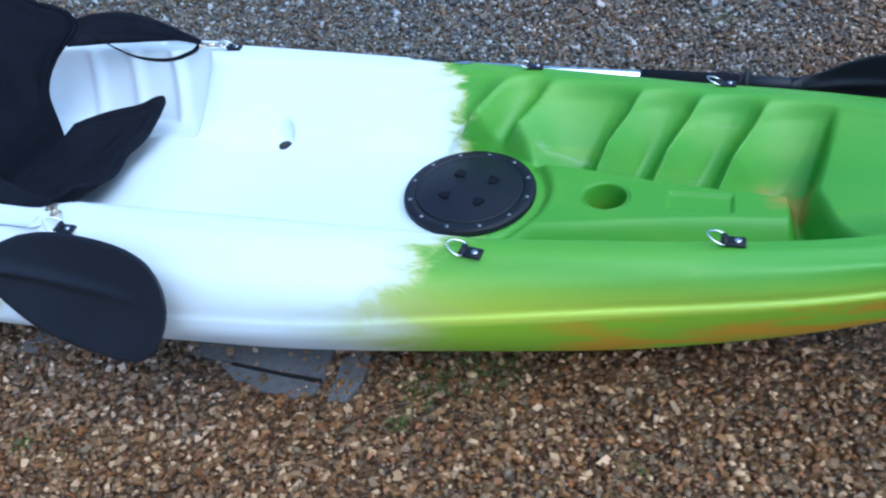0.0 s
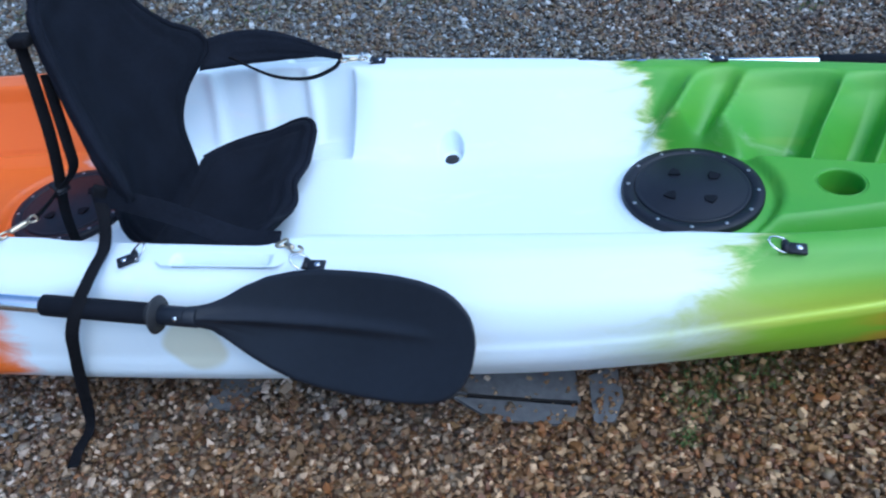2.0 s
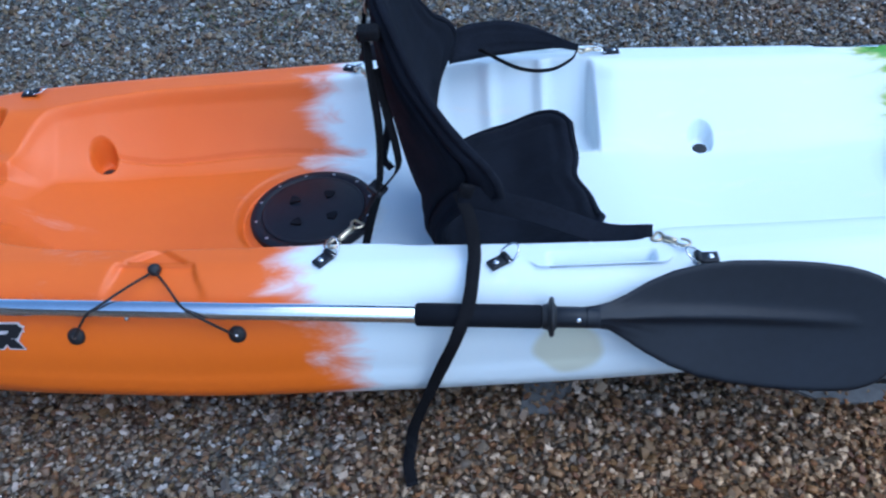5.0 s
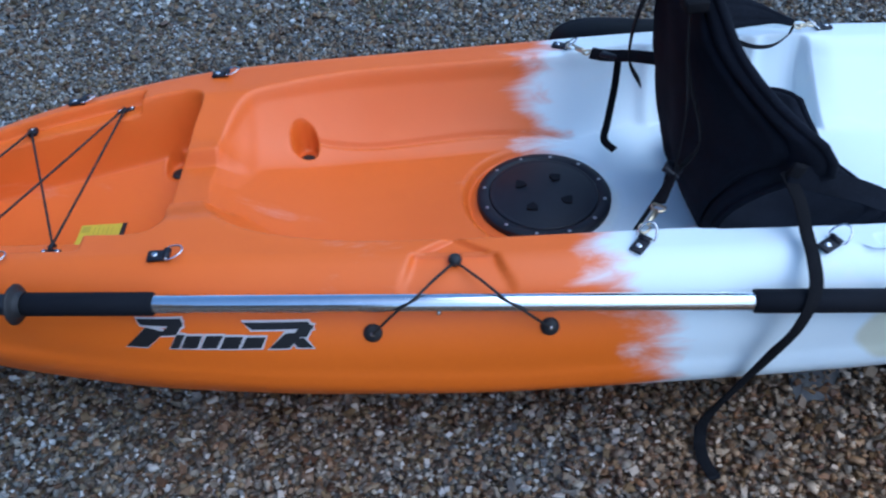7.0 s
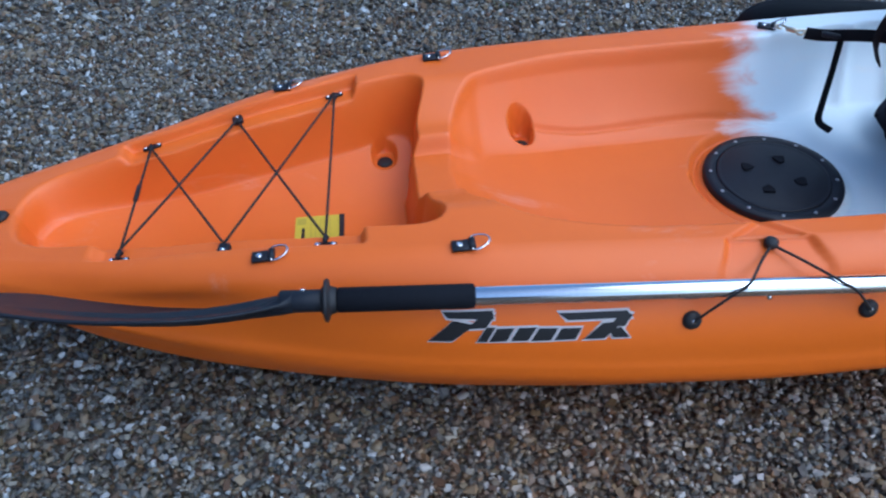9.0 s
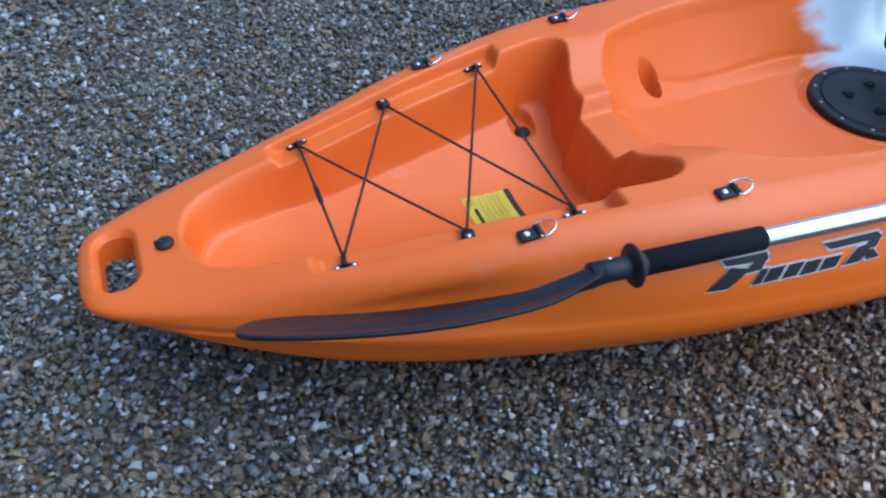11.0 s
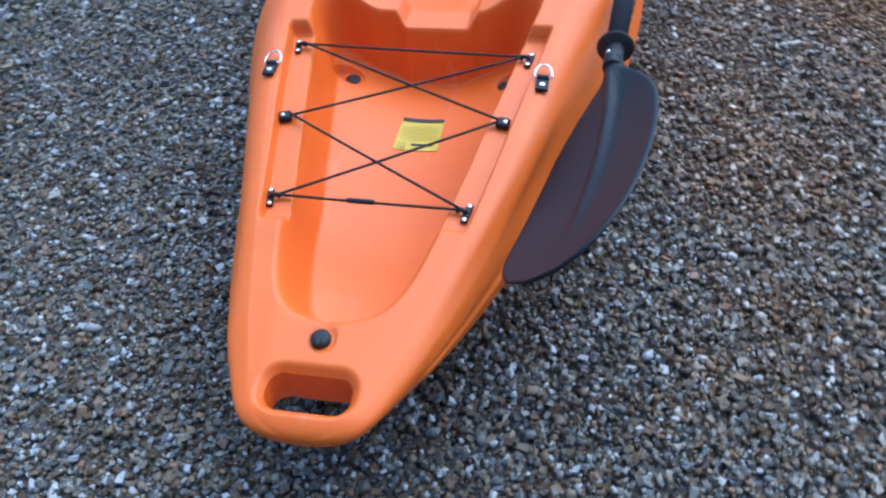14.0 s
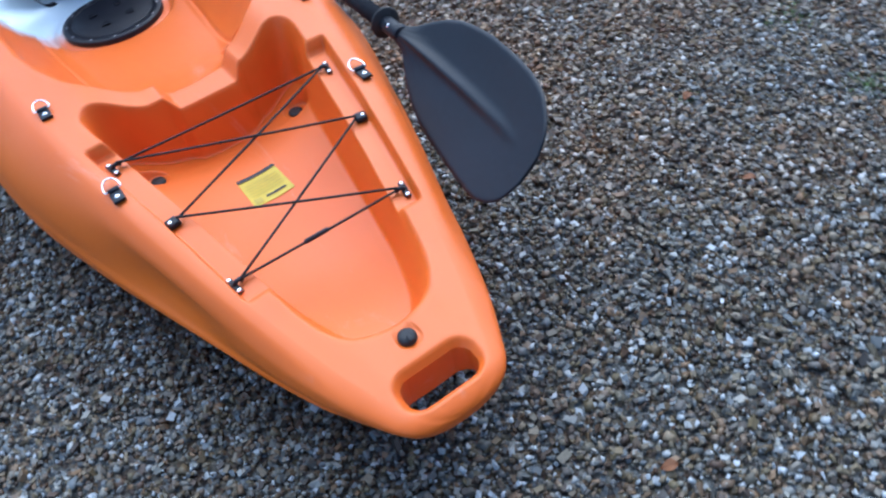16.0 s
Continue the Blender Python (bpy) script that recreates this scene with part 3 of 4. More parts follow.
def add_prism(bm, outline, z0, z1):
    lo, hi = [bm.verts.new((x, y, z0)) for x, y in outline], [bm.verts.new((x, y, z1)) for x, y in outline]
    n = len(outline)
    for k in range(n):
        bm.faces.new((lo[k], lo[(k + 1) % n], hi[(k + 1) % n], hi[k]))
    bm.faces.new(lo[::-1])
    bm.faces.new(hi)


add_prism(cutters, [(-2.984 + math.copysign(0.004, math.cos(a)) + 0.0225 * math.cos(a), 0.010 + math.copysign(0.036, math.sin(a)) + 0.0225 * math.sin(a)) for a in [2 * math.pi * (k + 0.5) / 28 for k in range(28)]], -0.1, 0.5)
bpy.context.view_layer.update()
cut_mesh = cut_through(hull, cutters)
hull.data = cut_mesh


# ---- fittings of the kayak ----
from mathutils.bvhtree import BVHTree
probe = bmesh.new()
probe.from_mesh(hull.data)
HULL_TREE = BVHTree.FromBMesh(probe)
probe.free()


def on_deck(x, v, up=0.0):
    """The place on the deck under (x, v), raised along the normal, and that normal."""
    p, n, _, _ = HULL_TREE.ray_cast(Vector((x, v, 1.0)), Vector((0, 0, -1)))
    return p + n * up, n


def on_side(x, z, sign=-1, up=0.0):
    p, n, _, _ = HULL_TREE.ray_cast(Vector((x, sign * 1.0, z)), Vector((0, -sign, 0)))
    return p + n * up, n


def seat_matrix(p, n, heading):
    """Axes at p: z along the normal, x along the heading (degrees in plan)."""
    h = Vector((math.cos(radians(heading)), math.sin(radians(heading)), 0))
    h = (h - n * h.dot(n)).normalized()
    y = n.cross(h)
    return Matrix.Translation(p) @ Matrix((h, y, n)).transposed().to_4x4()


def put(ob, m):
    ob.matrix_basis = m
    return ob


def pad_eye(x, v, heading, ring_lift=28, ring_turn=0):
    """Black webbing tab with a screw and a steel D-ring; the ring lies towards the heading."""
    p, n = on_deck(x, v, 0.002)
    n = (n * 0.3 + Vector((0, 0, 0.7))).normalized()
    tab = box((0.030, 0.021, 0.006), (-0.008, 0, 0.002), 0.002)
    fold = lathe([(0, 0.0), (0.0055, 0.0), (0.0055, 0.02), (0, 0.02)], 12, Matrix.Translation((0.008, 0.010, 0.004)) @ Matrix.Rotation(radians(90), 4, "X"))
    me = bpy.data.meshes.new("t")
    fold.to_mesh(me)
    fold.free()
    tab.from_mesh(me)
    eye = put(part("pad_eye", tab, M_BLACK, kayak, "black tab with steel D-ring"), seat_matrix(p, n, heading) @ Matrix.Translation((0.008, 0, 0)))
    part("screw", lathe([(0.0052, 0), (0.0052, 0.001), (0.0035, 0.0022), (0.0012, 0.0022), (0.0, 0.0010)], 14, Matrix.Translation((-0.011, 0, 0.005))), M_STEEL, eye)
    arc = [Vector((0.008, -0.0135, 0))] + [Vector((0.012 + 0.023 * math.sin(a), -0.0145 * math.cos(a), 0)) for a in np.linspace(0, math.pi, 11)] + [Vector((0.008, 0.0135, 0)), Vector((0.008, -0.0135, 0))]
    turn = Matrix.Translation((0.008, 0, 0.005)) @ Matrix.Rotation(radians(ring_turn), 4, "Z") @ Matrix.Rotation(radians(-ring_lift), 4, "Y") @ Matrix.Translation((-0.008, 0, 0))
    part("d_ring", tube([turn @ q for q in arc], 0.0017, 7), M_STEEL, eye, "steel wire ring")
    return eye


for ex, ev, eh, lift in ((0.338, -0.241, 180, 22), (0.331, 0.272, 180, 22), (-0.045, -0.320, 172, 22), (-0.060, 0.308, 182, 22), (-0.771, -0.366, 178, 35), (-0.802, 0.334, 180, 35),
                         (-1.097, -0.360, 30, 35), (-1.376, -0.336, 48, 50), (-1.390, 0.308, -25, 40), (-2.118, -0.284, 0, 14), (-2.108, 0.266, 0, 14), (-2.419, -0.239, 0, 14), (-2.406, 0.236, 0, 14)):
    pad_eye(ex, ev, eh, lift)

# bungee hooks and the zigzag cord over the tank well
HOOKS = {}
for hk, hx, hv in (("f1", -2.662, 0.163), ("f3", -2.494, 0.189), ("f5", -2.305, 0.219), ("n2", -2.668, -0.150), ("n4", -2.487, -0.186), ("n6", -2.324, -0.210)):
    p, n = on_deck(hx, hv, 0.001)
    inward = -90 if hv > 0 else 90
    tilt = 10.5 if hv > 0 else -10.5
    m = seat_matrix(p, n, tilt)
    sx = math.copysign(1, hv)
    if hk in ("f3", "n4"):
        bm = box((0.020, 0.022, 0.012), (0, -sx * 0.003, 0.005), 0.004)
        hook = put(part("bungee_hook", bm, M_BLACK, kayak), m)
        part("screw", lathe([(0.0042, 0), (0.0042, 0.001), (0.0028, 0.002), (0, 0.002)], 12, Matrix.Translation((0.0, sx * 0.001, 0.010))), M_STEEL, hook)
    else:
        bm = box((0.036, 0.011, 0.006), (0, 0, 0.002), 0.0025)
        add_tube(bm, [(0, 0, 0.003), (0, -sx * 0.006, 0.009), (0, -sx * 0.013, 0.008), (0, -sx * 0.015, 0.003)], 0.004, 8)
        hook = put(part("bungee_hook", bm, M_BLACK, kayak), m)
        for k in (-0.013, 0.013):
            part("screw", lathe([(0.0042, 0), (0.0042, 0.001), (0.0028, 0.002), (0, 0.002)], 12, Matrix.Translation((k, 0, 0.0045))), M_STEEL, hook)
    HOOKS[hk] = m @ Vector((0, -sx * 0.012, 0.008))


def sag(a, b, drop, n=8):
    return [a.lerp(b, k / n) - Vector((0, 0, drop * 4 * (k / n) * (1 - k / n))) for k in range(n + 1)]


for a, b, dz in (("f5", "n6", 0.0), ("f5", "n4", 0.0035), ("n6", "f3", -0.001), ("f3", "n2", 0.0035), ("n4", "f1", -0.001), ("f1", "n2", 0.0)):
    off = Vector((0, 0, dz))
    part("bungee_cord", tube(sag(HOOKS[a] + off, HOOKS[b] + off, 0.001, 6), 0.0023, 7), M_CORD, kayak, "thin black elastic cord laced in zigzag")
mid = HOOKS["f1"].lerp(HOOKS["n2"], 0.47)
away = (HOOKS["n2"] - HOOKS["f1"]).normalized()
part("cord_joiner", tube([mid - away * 0.022, mid - away * 0.02, mid + away * 0.02, mid + away * 0.022], 0.004, 10, [0.0028, 0.0042, 0.0042, 0.0028]), M_BLACK, kayak)

# stern drain plug
p, n = on_deck(-2.910, 0.011, 0.0)
plug = put(part("drain_plug", lathe([(0, 0.008), (0.005, 0.009), (0.0105, 0.008), (0.0138, 0.005), (0.015, -0.004), (0.0, -0.004)], 24), M_RUBBER, kayak, "round black drain plug"), seat_matrix(p, n, 0))
part("tab", box((0.012, 0.007, 0.006), (-0.008, 0, 0.009), 0.002), M_RUBBER, plug)


# cup hole moulded into the console
put(part("cup_hole", lathe([(0.0445, -0.003), (0.0436, 0.0004), (0.0415, 0.0006), (0.0395, -0.003), (0.0390, -0.010), (0.0365, -0.080), (0.0360, -0.088), (0.0330, -0.096), (0, -0.097)], 32), M_HULL, kayak), Matrix.Translation((0.122, 0, 0.199)))

# black bungs in the scupper drains
for dx, dv, dz in DRAINS:
    for sg in (-1, 1):
        put(part("scupper_bung", lathe([(0.0, 0.004), (0.010, 0.0045), (0.0145, 0.003), (0.016, -0.001), (0.016, -0.01), (0, -0.01)], 20), M_RUBBER, kayak, "black rubber scupper bung"), Matrix.Translation((dx, sg * dv, dz + 0.001)))

# screw-down hatches
def hatch(hx, hz, turn):
    base = put(part("hatch", lathe([(0.1285, -0.012), (0.1285, 0.002), (0.126, 0.0055), (0.1065, 0.0063), (0.1058, 0.0045), (0.105, 0.0045), (0.105, -0.012)], 72), M_BLACK, kayak, "round black screw-down hatch"),
               Matrix.Translation((hx, 0, hz)) @ Matrix.Rotation(-math.atan(float(lean(hx)) * float(sm(0.18, 0.31, hz))), 4, "X") @ Matrix.Rotation(radians(turn), 4, "Z") @ Matrix.Scale(1.03, 4))
    part("lid", lathe([(0.1045, -0.004), (0.1045, 0.0055), (0.103, 0.0070), (0.0985, 0.0073), (0.0975, 0.0069), (0.0965, 0.0073), (0.0, 0.0080)], 72), M_BLACK, base, "ribbed lid with finger grips")
    for k in range(4):
        a = math.pi / 2 * k + 0.35
        bm = bmesh.new()
        arc = [(0.038 + 0.024 * t, 0.018 * math.sin(math.pi * t), ) for t in np.linspace(0, 1, 7)]
        lo = [bm.verts.new((x, y, 0.0085)) for x, y in arc] + [bm.verts.new((0.050, -0.007, 0.0085))]
        hi = [bm.verts.new((x, y, 0.0112)) for x, y in arc] + [bm.verts.new((0.050, -0.006, 0.0095))]
        for i in range(len(lo)):
            j = (i + 1) % len(lo)
            bm.faces.new((lo[i], lo[j], hi[j], hi[i]))
        bm.faces.new(hi)
        bm.faces.new(lo[::-1])
        bmesh.ops.transform(bm, matrix=Matrix.Rotation(a, 4, "Z"), verts=bm.verts[:])
        # blacker than the lid: stands in for shade inside the finger recesses
        part("finger_grip", bm, M_FOAM, base, smooth=False)
    for k in range(12):
        a = 2 * math.pi * (k + 0.5) / 12
        part("screw", lathe([(0.0038, 0), (0.0036, 0.0010), (0.0026, 0.0016), (0.0, 0.0016)], 12, Matrix.Translation((0.1160 * math.cos(a), 0.1160 * math.sin(a), 0.0055))), M_SCREW, base)


hatch(HATCHES[0][0], HATCHES[0][1] + 0.008, 8)
hatch(HATCHES[1][0], HATCHES[1][1] + 0.008, 30)


# stickers laid on the moulding
def on_surface_patch(corners, place, up, n=6):
    """A quad patch of four corners in a plane, pressed onto the hull by place(a, b, up)."""
    bm = bmesh.new()
    (a0, b0), (a1, b1), (a2, b2), (a3, b3) = corners
    grid = []
    for j in range(n + 1):
        t = j / n
        row = []
        for i in range(n + 1):
            s = i / n
            row.append(bm.verts.new(place((a0 * (1 - s) + a1 * s) * (1 - t) + (a3 * (1 - s) + a2 * s) * t, (b0 * (1 - s) + b1 * s) * (1 - t) + (b3 * (1 - s) + b2 * s) * t, up)[0]))
        grid.append(row)
    for j in range(n):
        for i in range(n):
            bm.faces.new((grid[j][i], grid[j][i + 1], grid[j + 1][i + 1], grid[j + 1][i]))
    return bm


lab = part("warning_label", on_surface_patch([(-2.402, -0.050), (-2.309, -0.048), (-2.307, 0.034), (-2.400, 0.036)], on_deck, 0.0015), M_YELLOW, kayak, "yellow warning sticker with a dark edge")
part("edge_strip", on_surface_patch([(-2.318, -0.048), (-2.308, -0.048), (-2.306, 0.034), (-2.316, 0.034)], on_deck, 0.0027, 3), M_INK, lab)
part("text_bar", on_surface_patch([(-2.389, -0.038), (-2.383, -0.038), (-2.382, 0.004), (-2.388, 0.004)], on_deck, 0.0027, 3), M_INK, lab)
part("text_bar", on_surface_patch([(-2.396, 0.014), (-2.380, 0.014), (-2.379, 0.030), (-2.395, 0.030)], on_deck, 0.0027, 3), M_PRINT, lab)
for k in range(5):
    part("text_bar", on_surface_patch([(-2.372 + 0.009 * k, -0.042), (-2.370 + 0.009 * k, -0.042), (-2.369 + 0.009 * k, 0.028), (-2.371 + 0.009 * k, 0.028)], on_deck, 0.0027, 3), M_PRINT, lab)


def side_near(x, z, up):
    return on_side(x, z, -1, up)


# maker's mark on the side: plain slanted shapes, dark with a pale rim
MARK = [[(-2.195, 0.205), (-2.158, 0.207), (-2.121, 0.239), (-2.154, 0.245)] ,
        [(-2.169, 0.258), (-2.092, 0.262), (-2.091, 0.249), (-2.162, 0.248)] ,
        [(-2.107, 0.257), (-2.089, 0.256), (-2.104, 0.234), (-2.135, 0.231)] ,
        [(-2.119, 0.208), (-2.104, 0.209), (-2.089, 0.235), (-2.103, 0.235)] ,
        [(-2.1, 0.209), (-2.073, 0.21), (-2.06, 0.234), (-2.087, 0.233)] ,
        [(-2.067, 0.21), (-2.04, 0.211), (-2.025, 0.235), (-2.053, 0.234)] ,
        [(-2.035, 0.21), (-2.004, 0.211), (-1.992, 0.233), (-2.022, 0.233)] ,
        [(-1.999, 0.211), (-1.966, 0.212), (-1.955, 0.232), (-1.987, 0.232)] ,
        [(-1.991, 0.257), (-1.884, 0.256), (-1.876, 0.245), (-1.977, 0.245)] ,
        [(-1.893, 0.254), (-1.875, 0.25), (-1.889, 0.231), (-1.913, 0.232)] ,
        [(-1.953, 0.211), (-1.92, 0.211), (-1.89, 0.24), (-1.923, 0.238)] ,
        [(-1.913, 0.227), (-1.894, 0.23), (-1.88, 0.211), (-1.906, 0.212)]]
for low_quad in MARK:
    quad = [(-1.883 + 0.943 * (a + 1.88), 0.250 + 0.83 * (b - 0.206)) for a, b in low_quad]
    ca, cb = sum(q[0] for q in quad) / 4, sum(q[1] for q in quad) / 4
    rim = [(ca + (a - ca) * (1 + 0.0028 / max(abs(a - ca), 0.004)), cb + (b - cb) * (1 + 0.0028 / max(abs(b - cb), 0.004))) for a, b in quad]
    rim_ob = part("mark_rim", on_surface_patch(rim, side_near, 0.0012, 4), M_DECALW, kayak)
    part("mark_shape", on_surface_patch(quad, side_near, 0.0026, 4), M_INK, rim_ob)


# ---- paddles ----
def blade_mesh(length, flip, slant=False):
    us = [0, 0.04, 0.08, 0.13, 0.2, 0.28, 0.37, 0.47, 0.57, 0.66, 0.74, 0.81, 0.86, 0.90, 0.93, 0.955, 0.972, 0.984, 0.992, 0.997, 1.0]
    upper = curve_np([0, 0.05, 0.12, 0.2, 0.33, 0.5, 0.68, 0.80, 0.90, 0.955, 0.984, 0.995, 1.0], [0.0165, 0.019, 0.031, 0.053, 0.077, 0.088, 0.089, 0.085, 0.073, 0.054, 0.035, 0.019, 0.002])
    lower = curve_np([0, 0.06, 0.14, 0.24, 0.38, 0.55, 0.70, 0.83, 0.91, 0.958, 0.984, 0.995, 1.0], [0.0165, 0.019, 0.040, 0.071, 0.097, 0.109, 0.111, 0.106, 0.093, 0.072, 0.049, 0.030, 0.010])
    if slant:
        upper = curve_np([0, 0.05, 0.12, 0.2, 0.33, 0.5, 0.62, 0.74, 0.84, 0.92, 0.97, 1.0], [0.0165, 0.023, 0.050, 0.076, 0.096, 0.103, 0.101, 0.097, 0.086, 0.064, 0.040, 0.006])
        lower = curve_np([0, 0.06, 0.14, 0.24, 0.38, 0.55, 0.70, 0.83, 0.92, 0.97, 1.0], [0.0165, 0.021, 0.050, 0.080, 0.101, 0.111, 0.115, 0.116, 0.104, 0.084, 0.046])
    bm = bmesh.new()
    nw = 41
    tops, bots = [], []
    for u in us:
        up_w, lo_w = float(upper(u)), float(lower(u))
        t_row, b_row = [], []
        for k in range(nw):
            s = k / (nw - 1)
            w = -lo_w + (lo_w + up_w) * s
            edge = min(s, 1 - s) * (lo_w + up_w)
            th = 0.0035 * min(1, (edge / 0.006)) ** 0.5 if 0 < k < nw - 1 else 0.0006
            rib = 0.0125 * min(1.0, 0.25 + u / 0.10) * (1 - u / 0.85) ** 0.5 * math.exp(-(w / (0.0105 if w > 0 else 0.0075)) ** 2) if u < 0.85 else 0.0
            throat = max(0.0, 1 - u / 0.26) ** 0.8
            round_t = math.sqrt(max(0.0, 0.0165 ** 2 - min(abs(w), 0.0165) ** 2)) * throat
            bend = 0.010 * u * u + 0.7 * w * w * min(1, u * 3) - 0.026 * math.sin(math.pi * u ** 0.85)
            t_row.append(bm.verts.new((u * length, w * flip, bend + max(th + rib, round_t))))
            b_row.append(bm.verts.new((u * length, w * flip, bend - max(th + rib * 0.6, round_t))))
        tops.append(t_row)
        bots.append(b_row)
    for i in range(len(us) - 1):
        for k in range(nw - 1):
            bm.faces.new((tops[i][k], tops[i + 1][k], tops[i + 1][k + 1], tops[i][k + 1]))
            bm.faces.new((bots[i][k], bots[i][k + 1], bots[i + 1][k + 1], bots[i + 1][k]))
        for k in (0, nw - 1):
            bm.faces.new((tops[i][k], bots[i][k], bots[i + 1][k], tops[i + 1][k]))
    for i in (0, len(us) - 1):
        for k in range(nw - 1):
            bm.faces.new((tops[i][k], tops[i][k + 1], bots[i][k + 1], bots[i][k]))
    return bm


def axes_along(origin, way, width):
    """Axes with x along the way and y as near to width as can be."""
    x = Vector(way).normalized()
    y = Vector(width)
    y = (y - x * y.dot(x)).normalized()
    return Matrix.Translation(origin) @ Matrix((x, y, x.cross(y))).transposed().to_4x4()


def paddle(label, at, line, x_blades, grips, widths, flips, slants=(False, False)):
    """A two-bladed paddle whose shaft follows line(x). x_blades: throat and tip at the stern and bow ends."""
    pad = thing("paddle", at, label, "paddle", "kayak paddles")
    inv = Matrix.Translation(-Vector(at))
    way = (line(1.0) - line(0.0)).normalized()
    (s_throat, s_tip), (b_throat, b_tip) = x_blades

    def rod(x0, x1, r, seg=20, ends=0.0015):
        a, b = inv @ line(x0), inv @ line(x1)
        d = (b - a).normalized()
        return tube([a, a + d * ends, b - d * ends, b], r, seg, [r - ends, r, r, r - ends])

    part("shaft", rod(s_throat, b_throat, 0.0142), M_ALU, pad, "bare aluminium tube")
    part("joint_button", lathe([(0.004, -0.002), (0.004, 0.003), (0.002, 0.0045), (0, 0.0045)], 12, axes_along(inv @ line((s_throat + b_throat) / 2 - 0.02) + Vector((0, -0.010, -0.010)), (0, -0.7, -0.7), (1, 0, 0)) @ Matrix.Rotation(radians(90), 4, "Y")), M_STEEL, pad)
    for g0, g1 in grips:
        part("grip", rod(g0, g1, 0.0180, 24, 0.003), M_FOAM, pad, "black foam hand grip")
    for (throat, tip), width, flip, g, slant in zip(x_blades, widths, flips, grips, slants):
        sgn = 1 if tip > throat else -1
        g_end = max(g) if sgn > 0 else min(g)
        # drip ring
        c = inv @ line(g_end + sgn * 0.012)
        ring = lathe([(0.0185, -0.012), (0.0195, -0.006), (0.0215, -0.003), (0.0290, -0.001), (0.0315, 0.002), (0.0290, 0.005), (0.0215, 0.005), (0.0185, 0.009), (0.0145, 0.009), (0.0145, -0.012), (0.0185, -0.012)], 32)
        bmesh.ops.transform(ring, matrix=axes_along(c, way * sgn, (0, 0, 1)) @ Matrix.Rotation(radians(90), 4, "Y"), verts=ring.verts[:])
        part("drip_ring", ring, M_RUBBER, pad, "black rubber drip ring")
        part("socket", rod(g_end + sgn * 0.001, throat + sgn * 0.02, 0.0162, 20), M_BLADE, pad)
        b = part("blade", blade_mesh(abs(tip - throat), flip, slant), M_BLADE, pad, "black moulded plastic blade with a centre rib")
        put(b, axes_along(inv @ line(throat), way * sgn + Vector((0, 0.045, -0.03) if slant else (0, 0, 0)), width))
        part("rivet", lathe([(0.0042, -0.001), (0.0042, 0.0012), (0.002, 0.002), (0, 0.002)], 10, Matrix.Translation((-0.012, 0.0, 0.0160))), M_STEEL, b)
    return pad


def near_line(x):
    return Vector((x, 0.730 - 0.070 * (x + 1.02), 0.307 - 0.029 * (x + 1.02)))


def far_line(x):
    return Vector((x, 1.585 - 0.0425 * (x + 0.93), 0.263 - 0.017 * (x + 0.93)))


paddle("black-bladed aluminium paddle strapped along the kayak's side", (-1.6, 0.78, 0.0), near_line, ((-2.365, -2.847), (-0.970, -0.508)), ((-2.305, -2.110), (-1.228, -1.035)),
       ((0, -0.72, 0.69), (0, 0.50, 0.86)), (1, 1), (True, False))
paddle("second black-bladed aluminium paddle resting against the kayak", (-0.2, 1.56, 0.0), far_line, ((-0.925, -1.392), (0.455, 0.93)), ((-0.86, -0.665), (0.155, 0.355)),
       ((0, -0.30, 0.95), (0, -0.25, 0.97)), (1, 1))

# elastic cords that hold the paddles
for px, sg, knobs, over in ((-1.657, -1, ((-1.79, 0.272), (-1.521, 0.268)), near_line), (-0.282, 1, ((-0.40, 0.255), (-0.16, 0.250)), far_line)):
    p, n = on_deck(px, sg * (float(half_deck(px)) - 0.020), 0.0)
    ball = put(part("cord_knob", lathe([(0, 0.016), (0.006, 0.0155), (0.010, 0.012), (0.011, 0.006), (0.008, 0.0), (0.0, -0.002)], 18), M_RUBBER, kayak, "black rubber cord knob"), Matrix.Translation(p))
    cord = bmesh.new()
    for kx, kz in knobs:
        q, m = on_side(kx, kz, sg, 0.0)
        put(part("cord_anchor", lathe([(0.0150, -0.001), (0.0145, 0.003), (0.0105, 0.0070), (0.0045, 0.0085), (0, 0.0085)], 20), M_RUBBER, kayak), seat_matrix(q, m, 0))
        part("screw", lathe([(0.0035, 0.008), (0.0035, 0.0095), (0, 0.010)], 10, seat_matrix(q, m, 0)), M_STEEL, kayak)
        mx = px + (kx - px) * 0.5
        c = over(mx) - Vector((0, AXIS_Y, 0))
        hop = c + Vector((0, sg * 0.010, 0.0165))
        hop2 = over(px + (kx - px) * 0.68) - Vector((0, AXIS_Y, 0)) + Vector((0, sg * 0.0175, 0.002))
        add_tube(cord, spline([p + Vector((0, sg * 0.002, 0.006)), p.lerp(hop, 0.5) + Vector((0, 0, 0.004)), hop, hop2, q + m * 0.008]), 0.0022, 7)
    part("paddle_cord", cord, M_CORD, kayak, "black elastic paddle cord")

# ---- seat ----
seat = thing("removable_seat", (-1.1, AXIS_Y, 0.18), "black padded fabric kayak seat with straps and brass clips", "seat")
SEAT0 = Vector((-1.1, 0, 0.18))


def loc(*p):
    """From the kayak's middle line to the seat's own axes."""
    return Vector(p) - SEAT0


